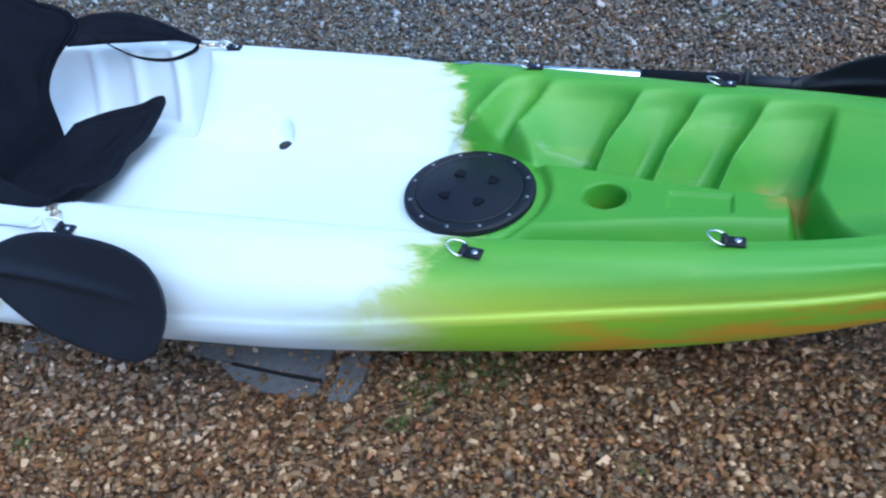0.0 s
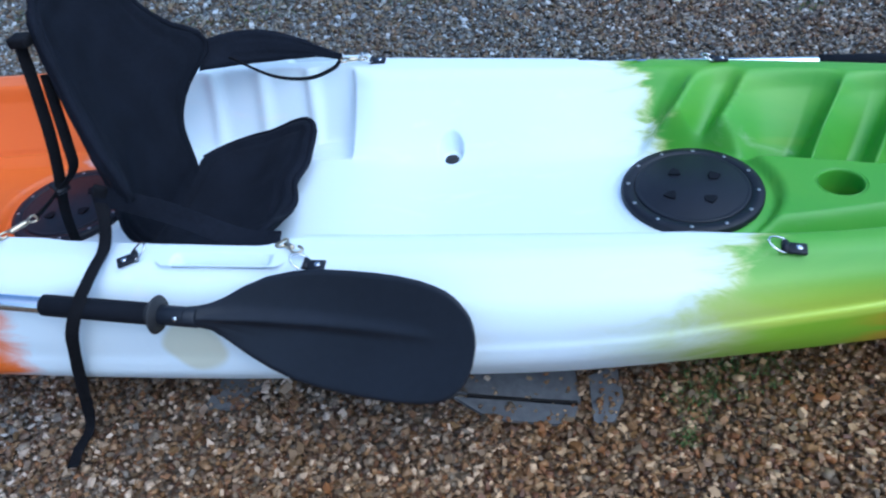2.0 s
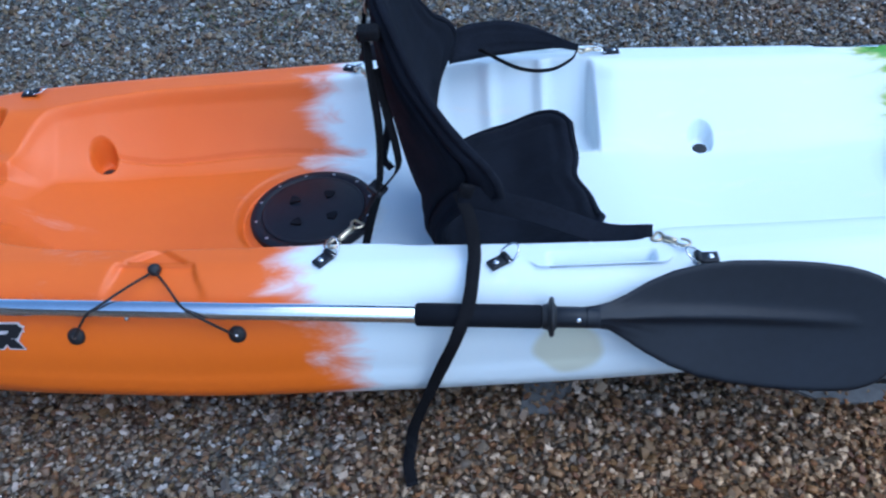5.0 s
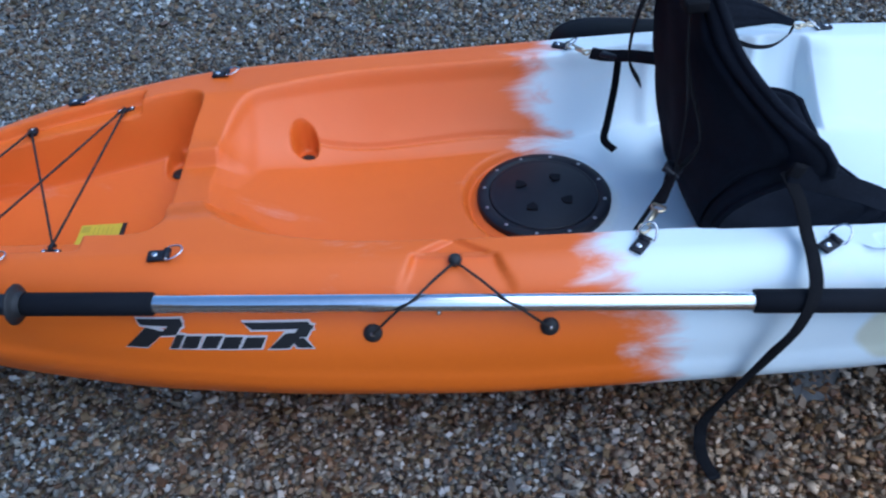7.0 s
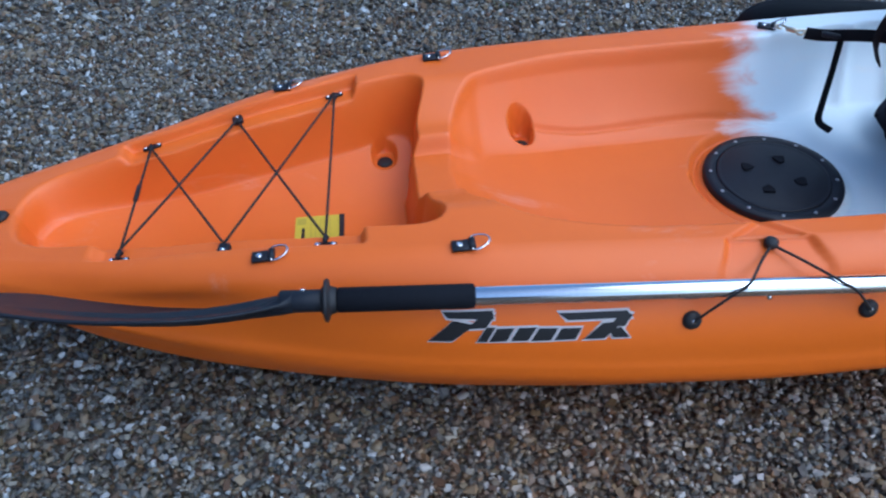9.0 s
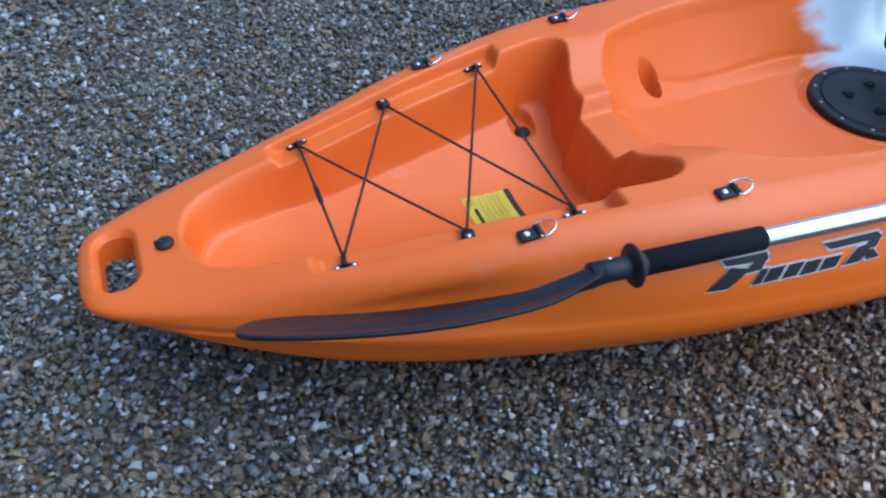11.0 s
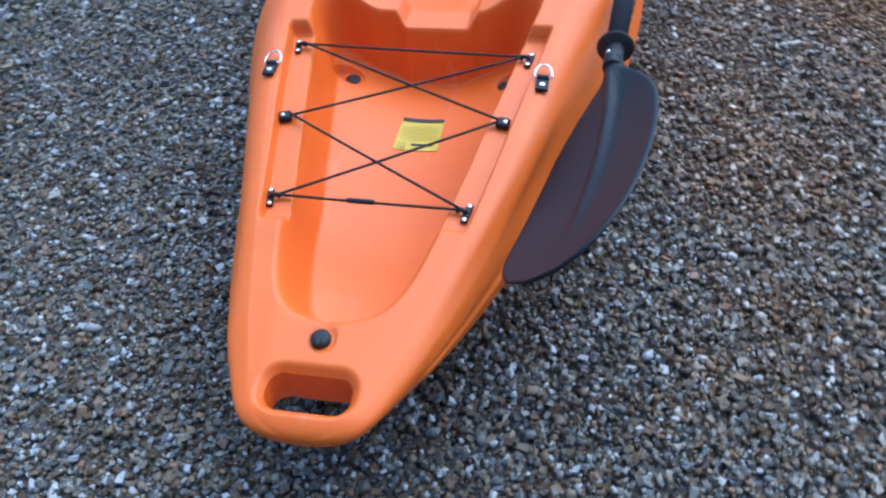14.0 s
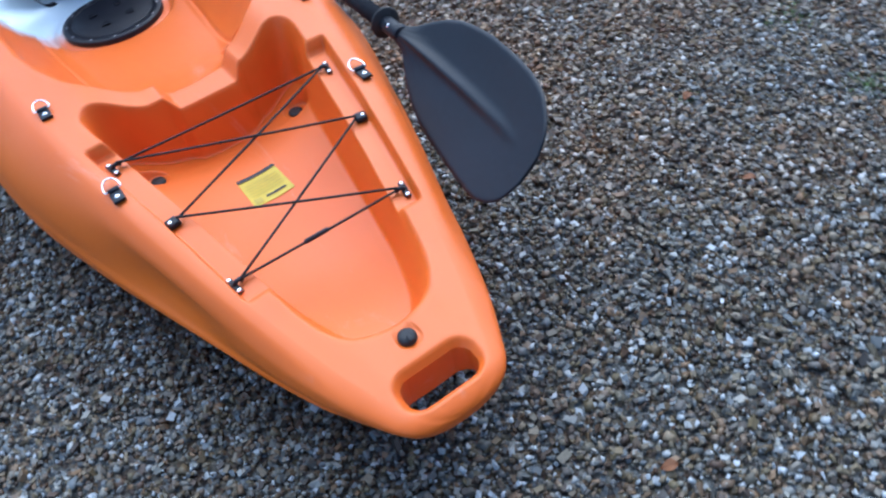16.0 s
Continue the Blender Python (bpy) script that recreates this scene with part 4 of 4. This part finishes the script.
def padded(surface, na, nb, thick, puff):
    """A closed cushion round a surface(a, b) with its normal, a and b from 0 to 1."""
    bm = bmesh.new()
    P = [[Vector(surface(i / na, j / nb)) for j in range(nb + 1)] for i in range(na + 1)]
    tops, bots = [], []
    for i in range(na + 1):
        t_row, b_row = [], []
        for j in range(nb + 1):
            da = P[min(i + 1, na)][j] - P[max(i - 1, 0)][j]
            db = P[i][min(j + 1, nb)] - P[i][max(j - 1, 0)]
            n = da.cross(db)
            n = n.normalized() if n.length > 1e-9 else Vector((0, 0, 1))
            e = min(i, na - i) / na, min(j, nb - j) / nb
            rim = min(1.0, min(e[0] * na, e[1] * nb) / 2.0)
            th = thick * (0.25 + 0.75 * math.sin(rim * math.pi / 2)) if rim > 0 else thick * 0.12
            if 2.5 < min(e[0] * na, e[1] * nb) < 3.6:
                th *= 0.55
            wob = puff * noise.noise(P[i][j] * 14)
            t_row.append(bm.verts.new(P[i][j] + n * (th + wob * rim)))
            b_row.append(bm.verts.new(P[i][j] - n * (th * 0.6 - wob * rim)))
        tops.append(t_row)
        bots.append(b_row)
    for i in range(na):
        for j in range(nb):
            bm.faces.new((tops[i][j], tops[i + 1][j], tops[i + 1][j + 1], tops[i][j + 1]))
            bm.faces.new((bots[i][j], bots[i][j + 1], bots[i + 1][j + 1], bots[i + 1][j]))
    for i in range(na):
        for j in (0, nb):
            bm.faces.new((tops[i][j], tops[i + 1][j], bots[i + 1][j], bots[i][j]))
    for j in range(nb):
        for i in (0, na):
            bm.faces.new((tops[i][j], tops[i][j + 1], bots[i][j + 1], bots[i][j]))
    return bm


cush_half = curve_np([0, 0.12, 0.3, 0.5, 0.72, 0.86, 0.95, 1.0], [0.150, 0.175, 0.200, 0.218, 0.226, 0.218, 0.196, 0.165])


def cushion_surface(a, b):
    v = -0.026 + (2 * b - 1) * (float(cush_half(a)) + 0.010 - (0.012 - 0.022 * math.sin(math.pi * a ** 0.8) if b > 0.5 else 0.0))
    front = -0.906 - 0.022 * math.exp(-((v + 0.01) / 0.05) ** 2) - 0.012 * float(sm(0.0, 0.1, v))
    x = -1.195 + (front + 1.195) * a
    z = 0.198 + 0.042 * sm(0.45, 1.0, a) + (0.026 if b > 0.5 else 0.052) * (abs(2 * b - 1) ** 2.5) * (0.45 + 0.55 * a)
    return loc(x, v, float(z))


back_half = curve_np([0.19, 0.24, 0.30, 0.38, 0.43, 0.46, 0.50, 0.56, 0.62, 0.655, 0.675], [0.135, 0.165, 0.188, 0.226, 0.268, 0.262, 0.214, 0.162, 0.130, 0.102, 0.064])


def back_surface(a, b):
    z = 0.19 + 0.485 * a
    w = float(back_half(z))
    if b > 0.5:
        w *= 0.71 + 0.29 * float(sm(0.30, 0.43, z))
    v = (2 * b - 1) * w - 0.026 * (1 - float(sm(0.45, 0.60, z)))
    x = -1.185 - 0.09 * (z - 0.19) / 0.48 + float(sm(0.24, 0.44, z)) * (0.105 if v < 0 else 0.085) * (v / 0.25) ** 2
    return loc(x, v, z + 0.0 * v)


cushion = part("cushion", padded(cushion_surface, 30, 36, 0.014, 0.004), M_FABRIC, seat, "padded seat base with piped edge")
backrest = part("backrest", padded(back_surface, 40, 36, 0.018, 0.005), M_FABRIC, seat, "tall padded backrest")


def rim_of(surface, lift):
    path = [(t, 0.0) for t in np.linspace(0.02, 1, 24)] + [(1.0, t) for t in np.linspace(0.05, 1, 20)] + [(t, 1.0) for t in np.linspace(0.96, 0.02, 24)]
    return [Vector(surface(a, b)) + Vector(lift) for a, b in path]


part("piping", tube(rim_of(cushion_surface, (0, 0, 0.001)), 0.0065, 8), M_FABRIC, cushion, "bound edge")
part("piping", tube(rim_of(back_surface, (0.0, 0, 0)), 0.0075, 8), M_FABRIC, backrest, "bound edge")


def back_pocket_surface(a, b):
    p = Vector(back_surface(0.05 + 0.84 * a, 0.07 + 0.86 * b))
    bulge = math.sin(math.pi * a) * math.sin(math.pi * b)
    fold = 0.0045 * math.sin(19 * b + 2.5 * a) * min(1.0, 3 * bulge)
    return p + Vector((-0.018 - 0.014 * bulge - fold, 0, 0))


part("back_pocket", padded(back_pocket_surface, 20, 40, 0.006, 0.005), M_FABRIC, backrest, "loose fabric pocket behind the backrest")


def strap(name, pts, sides, w, label="", cloth=M_WEB):
    return part(name, ribbon([loc(*p) for p in pts], [Vector(s) for s in sides], w, 0.0028), cloth, seat, label)


def clip(a, b):
    """Brass snap hook from the strap's end a to the ring b."""
    a, b = loc(*a), loc(*b)
    d = (b - a).normalized()
    side = d.cross(Vector((0, 0, 1))).normalized()
    L = (b - a).length
    bm = bmesh.new()
    add_tube(bm, [a + side * 0.010, a + side * 0.011 + d * 0.006, a + side * 0.007 + d * 0.013, a + d * 0.015, a - side * 0.007 + d * 0.013, a - side * 0.011 + d * 0.006, a - side * 0.010, a + side * 0.010], 0.0022, 7)
    add_tube(bm, [a + d * 0.013, a + d * 0.02, a + d * (L * 0.55), a + d * (L * 0.6)], 0.0045, 10, [0.003, 0.0055, 0.005, 0.003])
    hook = [a + d * (L * 0.58)] + [a + d * (L * 0.58 + 0.012 - 0.012 * math.cos(t)) + side * 0.008 * math.sin(t) for t in np.linspace(0.3, 5.2, 11)]
    add_tube(bm, hook, 0.0023, 7)
    return part("snap_clip", bm, M_BRASS, seat, "brass snap clip")


S_Y, S_Z = (0, 1, 0), (0, 0, 1)
strap("front_strap", [(-1.150, -0.290, 0.432), (-1.085, -0.290, 0.408), (-1.02, -0.290, 0.382), (-0.92, -0.300, 0.340), (-0.846, -0.312, 0.341)], [(0, 0.3, 1), (0, 0.5, 1), (0, 0.7, 0.8), (0, 0.8, 0.6), (0, 0.8, 0.6)], 0.036, "wide front strap", M_FABRIC)
part("buckle", box((0.024, 0.010, 0.028), loc(-1.140, -0.288, 0.434), 0.0045, Matrix.Rotation(radians(20), 4, "Y")), M_WEB, seat)
clip((-0.844, -0.313, 0.341), (-0.795, -0.350, 0.352))
wing_half = curve_np([0, 0.15, 0.4, 0.65, 0.85, 1.0], [0.020, 0.028, 0.031, 0.023, 0.011, 0.008])


def wing_surface(a, b):
    z = 0.410 - 0.004 * a - 0.064 * a * a + (2 * b - 1) * float(wing_half(a))
    return loc(-1.165 + 0.285 * a, 0.228 + 0.092 * a ** 0.8 + 0.03 * (2 * b - 1) * (1 - a) + 0.012 * math.sin(math.pi * a), z)


part("side_wing", padded(wing_surface, 20, 12, 0.007, 0.003), M_FABRIC, seat, "padded side wing tapering to a clip")
clip((-0.882, 0.313, 0.338), (-0.825, 0.334, 0.330))
strap("loose_loop", [(-1.10, 0.225, 0.405), (-1.02, 0.235, 0.350), (-0.95, 0.262, 0.325), (-0.90, 0.295, 0.328), (-0.885, 0.312, 0.338)], [(0, -0.6, 0.8)] * 5, 0.014)
strap("rear_strap", [(-1.290, -0.190, 0.385), (-1.300, -0.212, 0.370), (-1.312, -0.232, 0.360), (-1.322, -0.248, 0.354)], [(0.6, -0.3, 0.7)] * 4, 0.024, "rear strap with adjusting buckle")
clip((-1.323, -0.250, 0.353), (-1.374, -0.318, 0.352))
strap("rear_strap", [(-1.225, 0.09, 0.412), (-1.272, 0.155, 0.388), (-1.312, 0.212, 0.361), (-1.335, 0.245, 0.350)], [(0.5, 0.3, 0.8)] * 4, 0.024, "rear strap with adjusting buckle")
clip((-1.337, 0.247, 0.349), (-1.378, 0.296, 0.345))
part("buckle", box((0.034, 0.036, 0.010), loc(-1.306, 0.204, 0.366), 0.003, Matrix.Rotation(radians(-30), 4, "Z") @ Matrix.Rotation(radians(-20), 4, "X")), M_BLACK, seat)
part("buckle", box((0.026, 0.030, 0.010), loc(-1.292, -0.196, 0.380), 0.003, Matrix.Rotation(radians(60), 4, "Z") @ Matrix.Rotation(radians(25), 4, "X")), M_BLACK, seat)
strap("strap_tail", [(-1.292, 0.190, 0.370), (-1.298, 0.172, 0.31), (-1.312, 0.145, 0.245), (-1.320, 0.125, 0.215), (-1.303, 0.100, 0.205)], [(0.9, 0.3, 0.2)] * 5, 0.016)
strap("strap_tail", [(-1.290, -0.198, 0.375), (-1.308, -0.196, 0.325), (-1.326, -0.188, 0.265), (-1.338, -0.180, 0.215), (-1.325, -0.180, 0.195)], [(0.8, 0.5, 0.2)] * 5, 0.018)
strap("back_strap", [(-1.284, -0.122, 0.628), (-1.282, -0.140, 0.56), (-1.278, -0.168, 0.48), (-1.284, -0.188, 0.41), (-1.290, -0.196, 0.380)], [(0.45, 1, 0)] * 5, 0.022)
strap("back_strap", [(-1.276, -0.110, 0.56), (-1.266, -0.140, 0.50), (-1.254, -0.170, 0.45), (-1.254, -0.186, 0.412), (-1.286, -0.198, 0.378)], [(0.45, 1, 0)] * 5, 0.020)
strap("back_strap", [(-1.290, 0.02, 0.635), (-1.312, 0.04, 0.53), (-1.305, 0.075, 0.43), (-1.275, 0.085, 0.37)], [(0.2, 1, 0)] * 4, 0.026)
part("buckle", box((0.036, 0.032, 0.018), loc(-1.278, -0.122, 0.630), 0.004), M_WEB, seat)
part("webbing_tab", box((0.004, 0.030, 0.018), loc(-1.290, -0.02, 0.628), 0.0015), mat("tan_webbing", (0.42, 0.27, 0.18), 0.8, grain=0.2, scale=200), seat)
strap("loose_strap", [(-1.152, -0.280, 0.430), (-1.136, -0.315, 0.398), (-1.132, -0.350, 0.368), (-1.136, -0.392, 0.357), (-1.146, -0.440, 0.336), (-1.168, -0.466, 0.290), (-1.190, -0.466, 0.235), (-1.225, -0.460, 0.140), (-1.256, -0.455, 0.050), (-1.264, -0.470, 0.016), (-1.268, -0.505, 0.012), (-1.260, -0.545, 0.013)],
      [(1, 0.2, 0)] * 6 + [(1, 0.0, 0.3), (1, 0.2, 0.3), (0.9, 0.1, 0.3), (1, 0, 0.1), (1, 0.1, 0), (1, 0.15, 0)], 0.021, "long loose strap hanging over the side")


# ---- ground ----
def ground_sheet():
    e = np.unique(np.r_[-150, -60, -25, -12, np.linspace(-6, 4, 41), 8, 20, 60, 150])
    f = np.unique(np.r_[-150, -60, -25, -10, np.linspace(-3, 6, 37), 12, 25, 60, 150])
    verts = [(x, y, 0.006 * noise.noise((x * 1.3, y * 1.3, 0)) * (abs(x + 1) < 6 and abs(y - 1.5) < 5) - 0.009) for y in f for x in e]
    n = len(e)
    faces = [(j * n + i, j * n + i + 1, (j + 1) * n + i + 1, (j + 1) * n + i) for j in range(len(f) - 1) for i in range(n - 1)]
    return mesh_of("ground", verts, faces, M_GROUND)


ground = tagged(new("ground", ground_sheet()), "brown and grey flint gravel yard", "ground", kind="structure")


def gravel_stones():
    """Loose angular flint chips, thickest where the path runs along the kayak."""
    rng = np.random.default_rng(7)
    zones = [(-3.95, 1.45, 0.15, 0.98, 16500), (-4.0, -2.2, 0.98, 2.35, 15500), (-2.2, 1.6, 1.42, 2.4, 13500), (-5.0, 1.9, 2.35, 3.6, 4000), (-5.0, -4.0, -0.3, 2.4, 6000), (-3.95, -1.2, -1.5, 0.15, 12500)]
    pos, size = [], []
    for x0, x1, y0, y1, dens in zones:
        k = int((x1 - x0) * (y1 - y0) * dens)
        pos.append(np.stack([rng.uniform(x0, x1, k), rng.uniform(y0, y1, k)], 1))
        size.append(np.clip(rng.lognormal(math.log(0.0041), 0.38, k), 0.0020, 0.0092) * (1.0 if dens > 9000 else 1.45))
    pos, size = np.concatenate(pos), np.concatenate(size)
    pos = pos + rng.normal(0, 0.10, pos.shape)
    under = (np.abs(pos[:, 1] - AXIS_Y) < 0.22) & (pos[:, 0] > -2.4) & (pos[:, 0] < 0.2)
    pos, size = pos[~under], size[~under]
    bare = slab_mask(pos)
    keep = rng.random(len(pos)) > bare
    pos, size = pos[keep], size[keep]
    n = len(pos)
    base = np.array([(x, y, z) for z in (-1, 1) for y in (-1, 1) for x in (-1, 1)], float)
    v = base[None] * rng.uniform(0.55, 1.1, (n, 8, 1)) * np.array([1, 1, 1]) + np.clip(rng.normal(0, 0.16, (n, 8, 3)), -0.3, 0.3)
    v *= np.stack([rng.uniform(0.75, 1.35, n), rng.uniform(0.6, 1.0, n), rng.uniform(0.42, 0.75, n)], 1)[:, None]
    q = rng.normal(0, 1, (n, 4)) * np.array([1.0, 0.30, 0.30, 1.0])
    q /= np.linalg.norm(q, axis=1, keepdims=True)
    w, x, y, z = q.T
    R = np.stack([1 - 2 * (y * y + z * z), 2 * (x * y - z * w), 2 * (x * z + y * w), 2 * (x * y + z * w), 1 - 2 * (x * x + z * z), 2 * (y * z - x * w),
                  2 * (x * z - y * w), 2 * (y * z + x * w), 1 - 2 * (x * x + y * y)], 1).reshape(n, 3, 3)
    v = np.einsum("nij,nkj->nki", R, v) * size[:, None, None]
    lift = rng.uniform(-0.006, 0.003, n)
    v += np.concatenate([pos, lift[:, None]], 1)[:, None]
    quads = np.array([(0, 2, 3, 1), (4, 5, 7, 6), (0, 1, 5, 4), (2, 6, 7, 3), (0, 4, 6, 2), (1, 3, 7, 5)])
    faces = (quads[None] + 8 * np.arange(n)[:, None, None]).reshape(-1)
    me = bpy.data.meshes.new("gravel")
    me.vertices.add(8 * n)
    me.vertices.foreach_set("co", v.reshape(-1))
    me.loops.add(24 * n)
    me.loops.foreach_set("vertex_index", faces)
    me.polygons.add(6 * n)
    me.polygons.foreach_set("loop_start", np.arange(0, 24 * n, 4))
    me.polygons.foreach_set("use_smooth", np.repeat(rng.random(n) < 0.45, 6))
    me.materials.append(M_STONE)
    me.update(calc_edges=True)
    me.validate()
    return me


def slab_mask(p):
    """Where the paving shows through the gravel."""
    x, y = p[:, 0], p[:, 1]
    big = (x > -0.66) & (x < -0.36) & (y > 0.775) & (y < 0.97)
    small = (np.abs(x + 0.315) < 0.035) & (np.abs(y - 0.83) < 0.06)
    third = (np.abs(x + 1.02) < 0.05) & (np.abs(y - 0.81) < 0.04)
    return 0.88 * big + 0.55 * small + 0.25 * third


gravel = tagged(new("gravel", gravel_stones()), "loose brown, grey and white flint gravel", "gravel", kind="stuff")


def unseen_wall(name, size, at):
    bm = box(size, (0, 0, size[2] / 2), 0.01)
    me = bpy.data.meshes.new(name)
    bm.to_mesh(me)
    bm.free()
    me.materials.append(M_UNSEEN_WALL)
    ob = new(name, me)
    ob.location = at
    return tagged(ob, "unseen plain brown wall added to hold back skylight", "wall", kind="structure")


# unseen walls, added only to hold back skylight around the stern
unseen_wall("unseen_wall_south", (5.8, 0.25, 2.4), (-6.0, -3.8, -0.05))
unseen_wall("unseen_wall_west", (0.25, 8.0, 3.0), (-7.0, 1.0, -0.05))


# ---- paving seen through the gravel, weeds, leaves ----
def paving(label, at, outline, th=0.02):
    bm = bmesh.new()
    top = [bm.verts.new((x, y, 0.0)) for x, y in outline]
    bot = [bm.verts.new((x, y, -th)) for x, y in outline]
    n = len(outline)
    bm.faces.new(top)
    bm.faces.new(bot[::-1])
    for k in range(n):
        bm.faces.new((top[k], bot[k], bot[(k + 1) % n], top[(k + 1) % n]))
    bmesh.ops.recalc_face_normals(bm, faces=bm.faces[:])
    me = bpy.data.meshes.new("paving_slab")
    bm.to_mesh(me)
    bm.free()
    me.materials.append(M_SLAB)
    ob = new("paving_slab", me)
    ob.location = at
    return tagged(ob, label, "slab", "half-buried paving")


paving("worn grey concrete slab half buried in gravel", (-0.47, 0.862, -0.0012), [(-0.20, -0.03), (0.11, -0.052), (0.10, 0.03), (0.06, 0.09), (-0.18, 0.10)])
paving("worn grey concrete slab half buried in gravel", (-0.42, 0.790, -0.0012), [(-0.17, 0.026), (0.055, 0.012), (0.050, -0.012), (0.02, -0.028), (-0.10, -0.020)])
paving("small grey concrete slab half buried in gravel", (-0.315, 0.82, -0.0012), [(-0.030, 0.05), (0.022, 0.075), (0.030, 0.0), (0.012, -0.05), (-0.022, -0.055)])
paving("small grey concrete slab half buried in gravel", (-1.02, 0.80, -0.0012), [(-0.05, -0.03), (0.03, -0.02), (0.06, 0.04), (-0.03, 0.06)])


# dark strip that paints the shadow in the gap between two slabs
soil = paving("narrow dark strip painted for the shadow gap between slabs", (-0.465, 0.8165, -0.0005), [(-0.100, 0.006), (0.0, 0.0), (0.100, -0.004), (0.100, -0.009), (0.0, -0.006), (-0.100, 0.001)], 0.01)
soil.name, soil["category"], soil["group"] = "gap_shadow_strip", "soil", ""
soil.data.materials[0] = mat("gap_shadow_dark", (0.012, 0.010, 0.009), 0.9, grain=0.4, scale=120, bump=0.5)


def grass_tuft(at, n, spread, height, seed):
    rng = random.Random(seed)
    bm = bmesh.new()
    for _ in range(n):
        a, r = rng.uniform(0, 6.28), spread * rng.random() ** 0.7
        x, y = r * math.cos(a), r * math.sin(a)
        d = rng.uniform(0, 6.28)
        lean, h, w = rng.uniform(0.3, 1.3), height * rng.uniform(0.4, 1.1), rng.uniform(0.0008, 0.0018)
        prev = None
        for k in range(4):
            t = k / 3
            px, py, pz = x + math.cos(d) * lean * h * t * t, y + math.sin(d) * lean * h * t * t, h * t * (1 - 0.25 * t)
            ww = w * (1 - t) + 0.0001
            pair = (bm.verts.new((px - math.sin(d) * ww, py + math.cos(d) * ww, pz)), bm.verts.new((px + math.sin(d) * ww, py - math.cos(d) * ww, pz)))
            if prev:
                bm.faces.new((prev[0], prev[1], pair[1], pair[0]))
            prev = pair
    me = bpy.data.meshes.new("grass_tuft")
    bm.to_mesh(me)
    bm.free()
    me.materials.append(M_GRASS)
    ob = new("grass_tuft", me)
    ob.location = at
    return tagged(ob, "sparse green grass sprouting through gravel", "grass", "grass tufts", "stuff")


for k, (gx, gy, gn, gs) in enumerate(((-0.10, 0.885, 230, 0.075), (-0.16, 0.83, 180, 0.06), (-0.03, 0.90, 120, 0.05), (-1.75, 2.45, 160, 0.14), (-1.50, 2.60, 160, 0.16), (-2.05, 2.55, 120, 0.12), (-0.185, 0.742, 70, 0.022), (-0.88, 0.57, 50, 0.025), (0.22, 0.72, 40, 0.02), (-2.85, -0.06, 160, 0.06), (-2.60, 0.25, 25, 0.03),
                                      (-3.33, 1.98, 60, 0.03), (-3.25, 1.62, 40, 0.03), (-2.55, 2.65, 120, 0.10), (-1.25, 2.72, 150, 0.12), (-0.95, 2.62, 120, 0.12), (0.35, 2.35, 80, 0.06), (-2.55, -0.17, 120, 0.07))):
    grass_tuft((gx, gy, -0.004), gn, gs, 0.016, k)


def dead_leaf(at, turn, size):
    bm = bmesh.new()
    n = 9
    rows = []
    for i in range(n):
        t = i / (n - 1)
        w = size * 0.34 * math.sin(math.pi * t ** 0.8) + 0.0004
        rows.append([bm.verts.new((size * (t - 0.5), s * w, 0.004 * abs(s) + 0.003 * math.sin(5 * t) + z)) for s in (-1, 0, 1) for z in (0.0,)])
    for a, b in zip(rows, rows[1:]):
        for k in range(2):
            bm.faces.new((a[k], a[k + 1], b[k + 1], b[k]))
    ext = bmesh.ops.extrude_face_region(bm, geom=bm.faces[:])
    for v in ext["geom"]:
        if isinstance(v, bmesh.types.BMVert):
            v.co.z += 0.0008
    me = bpy.data.meshes.new("leaf")
    bmesh.ops.recalc_face_normals(bm, faces=bm.faces[:])
    bm.to_mesh(me)
    bm.free()
    me.materials.append(M_LEAF)
    ob = new("leaf", me)
    ob.matrix_world = pose(*at, 4, 6, turn)
    return tagged(ob, "small curled brown dead leaf lying on gravel", "leaf", "fallen leaves")


for lx, ly, lt in ((-2.869, 0.369, 30), (-2.60, 0.248, 110), (-3.20, 0.95, 60)):
    dead_leaf((lx, ly, 0.006), lt, 0.028)
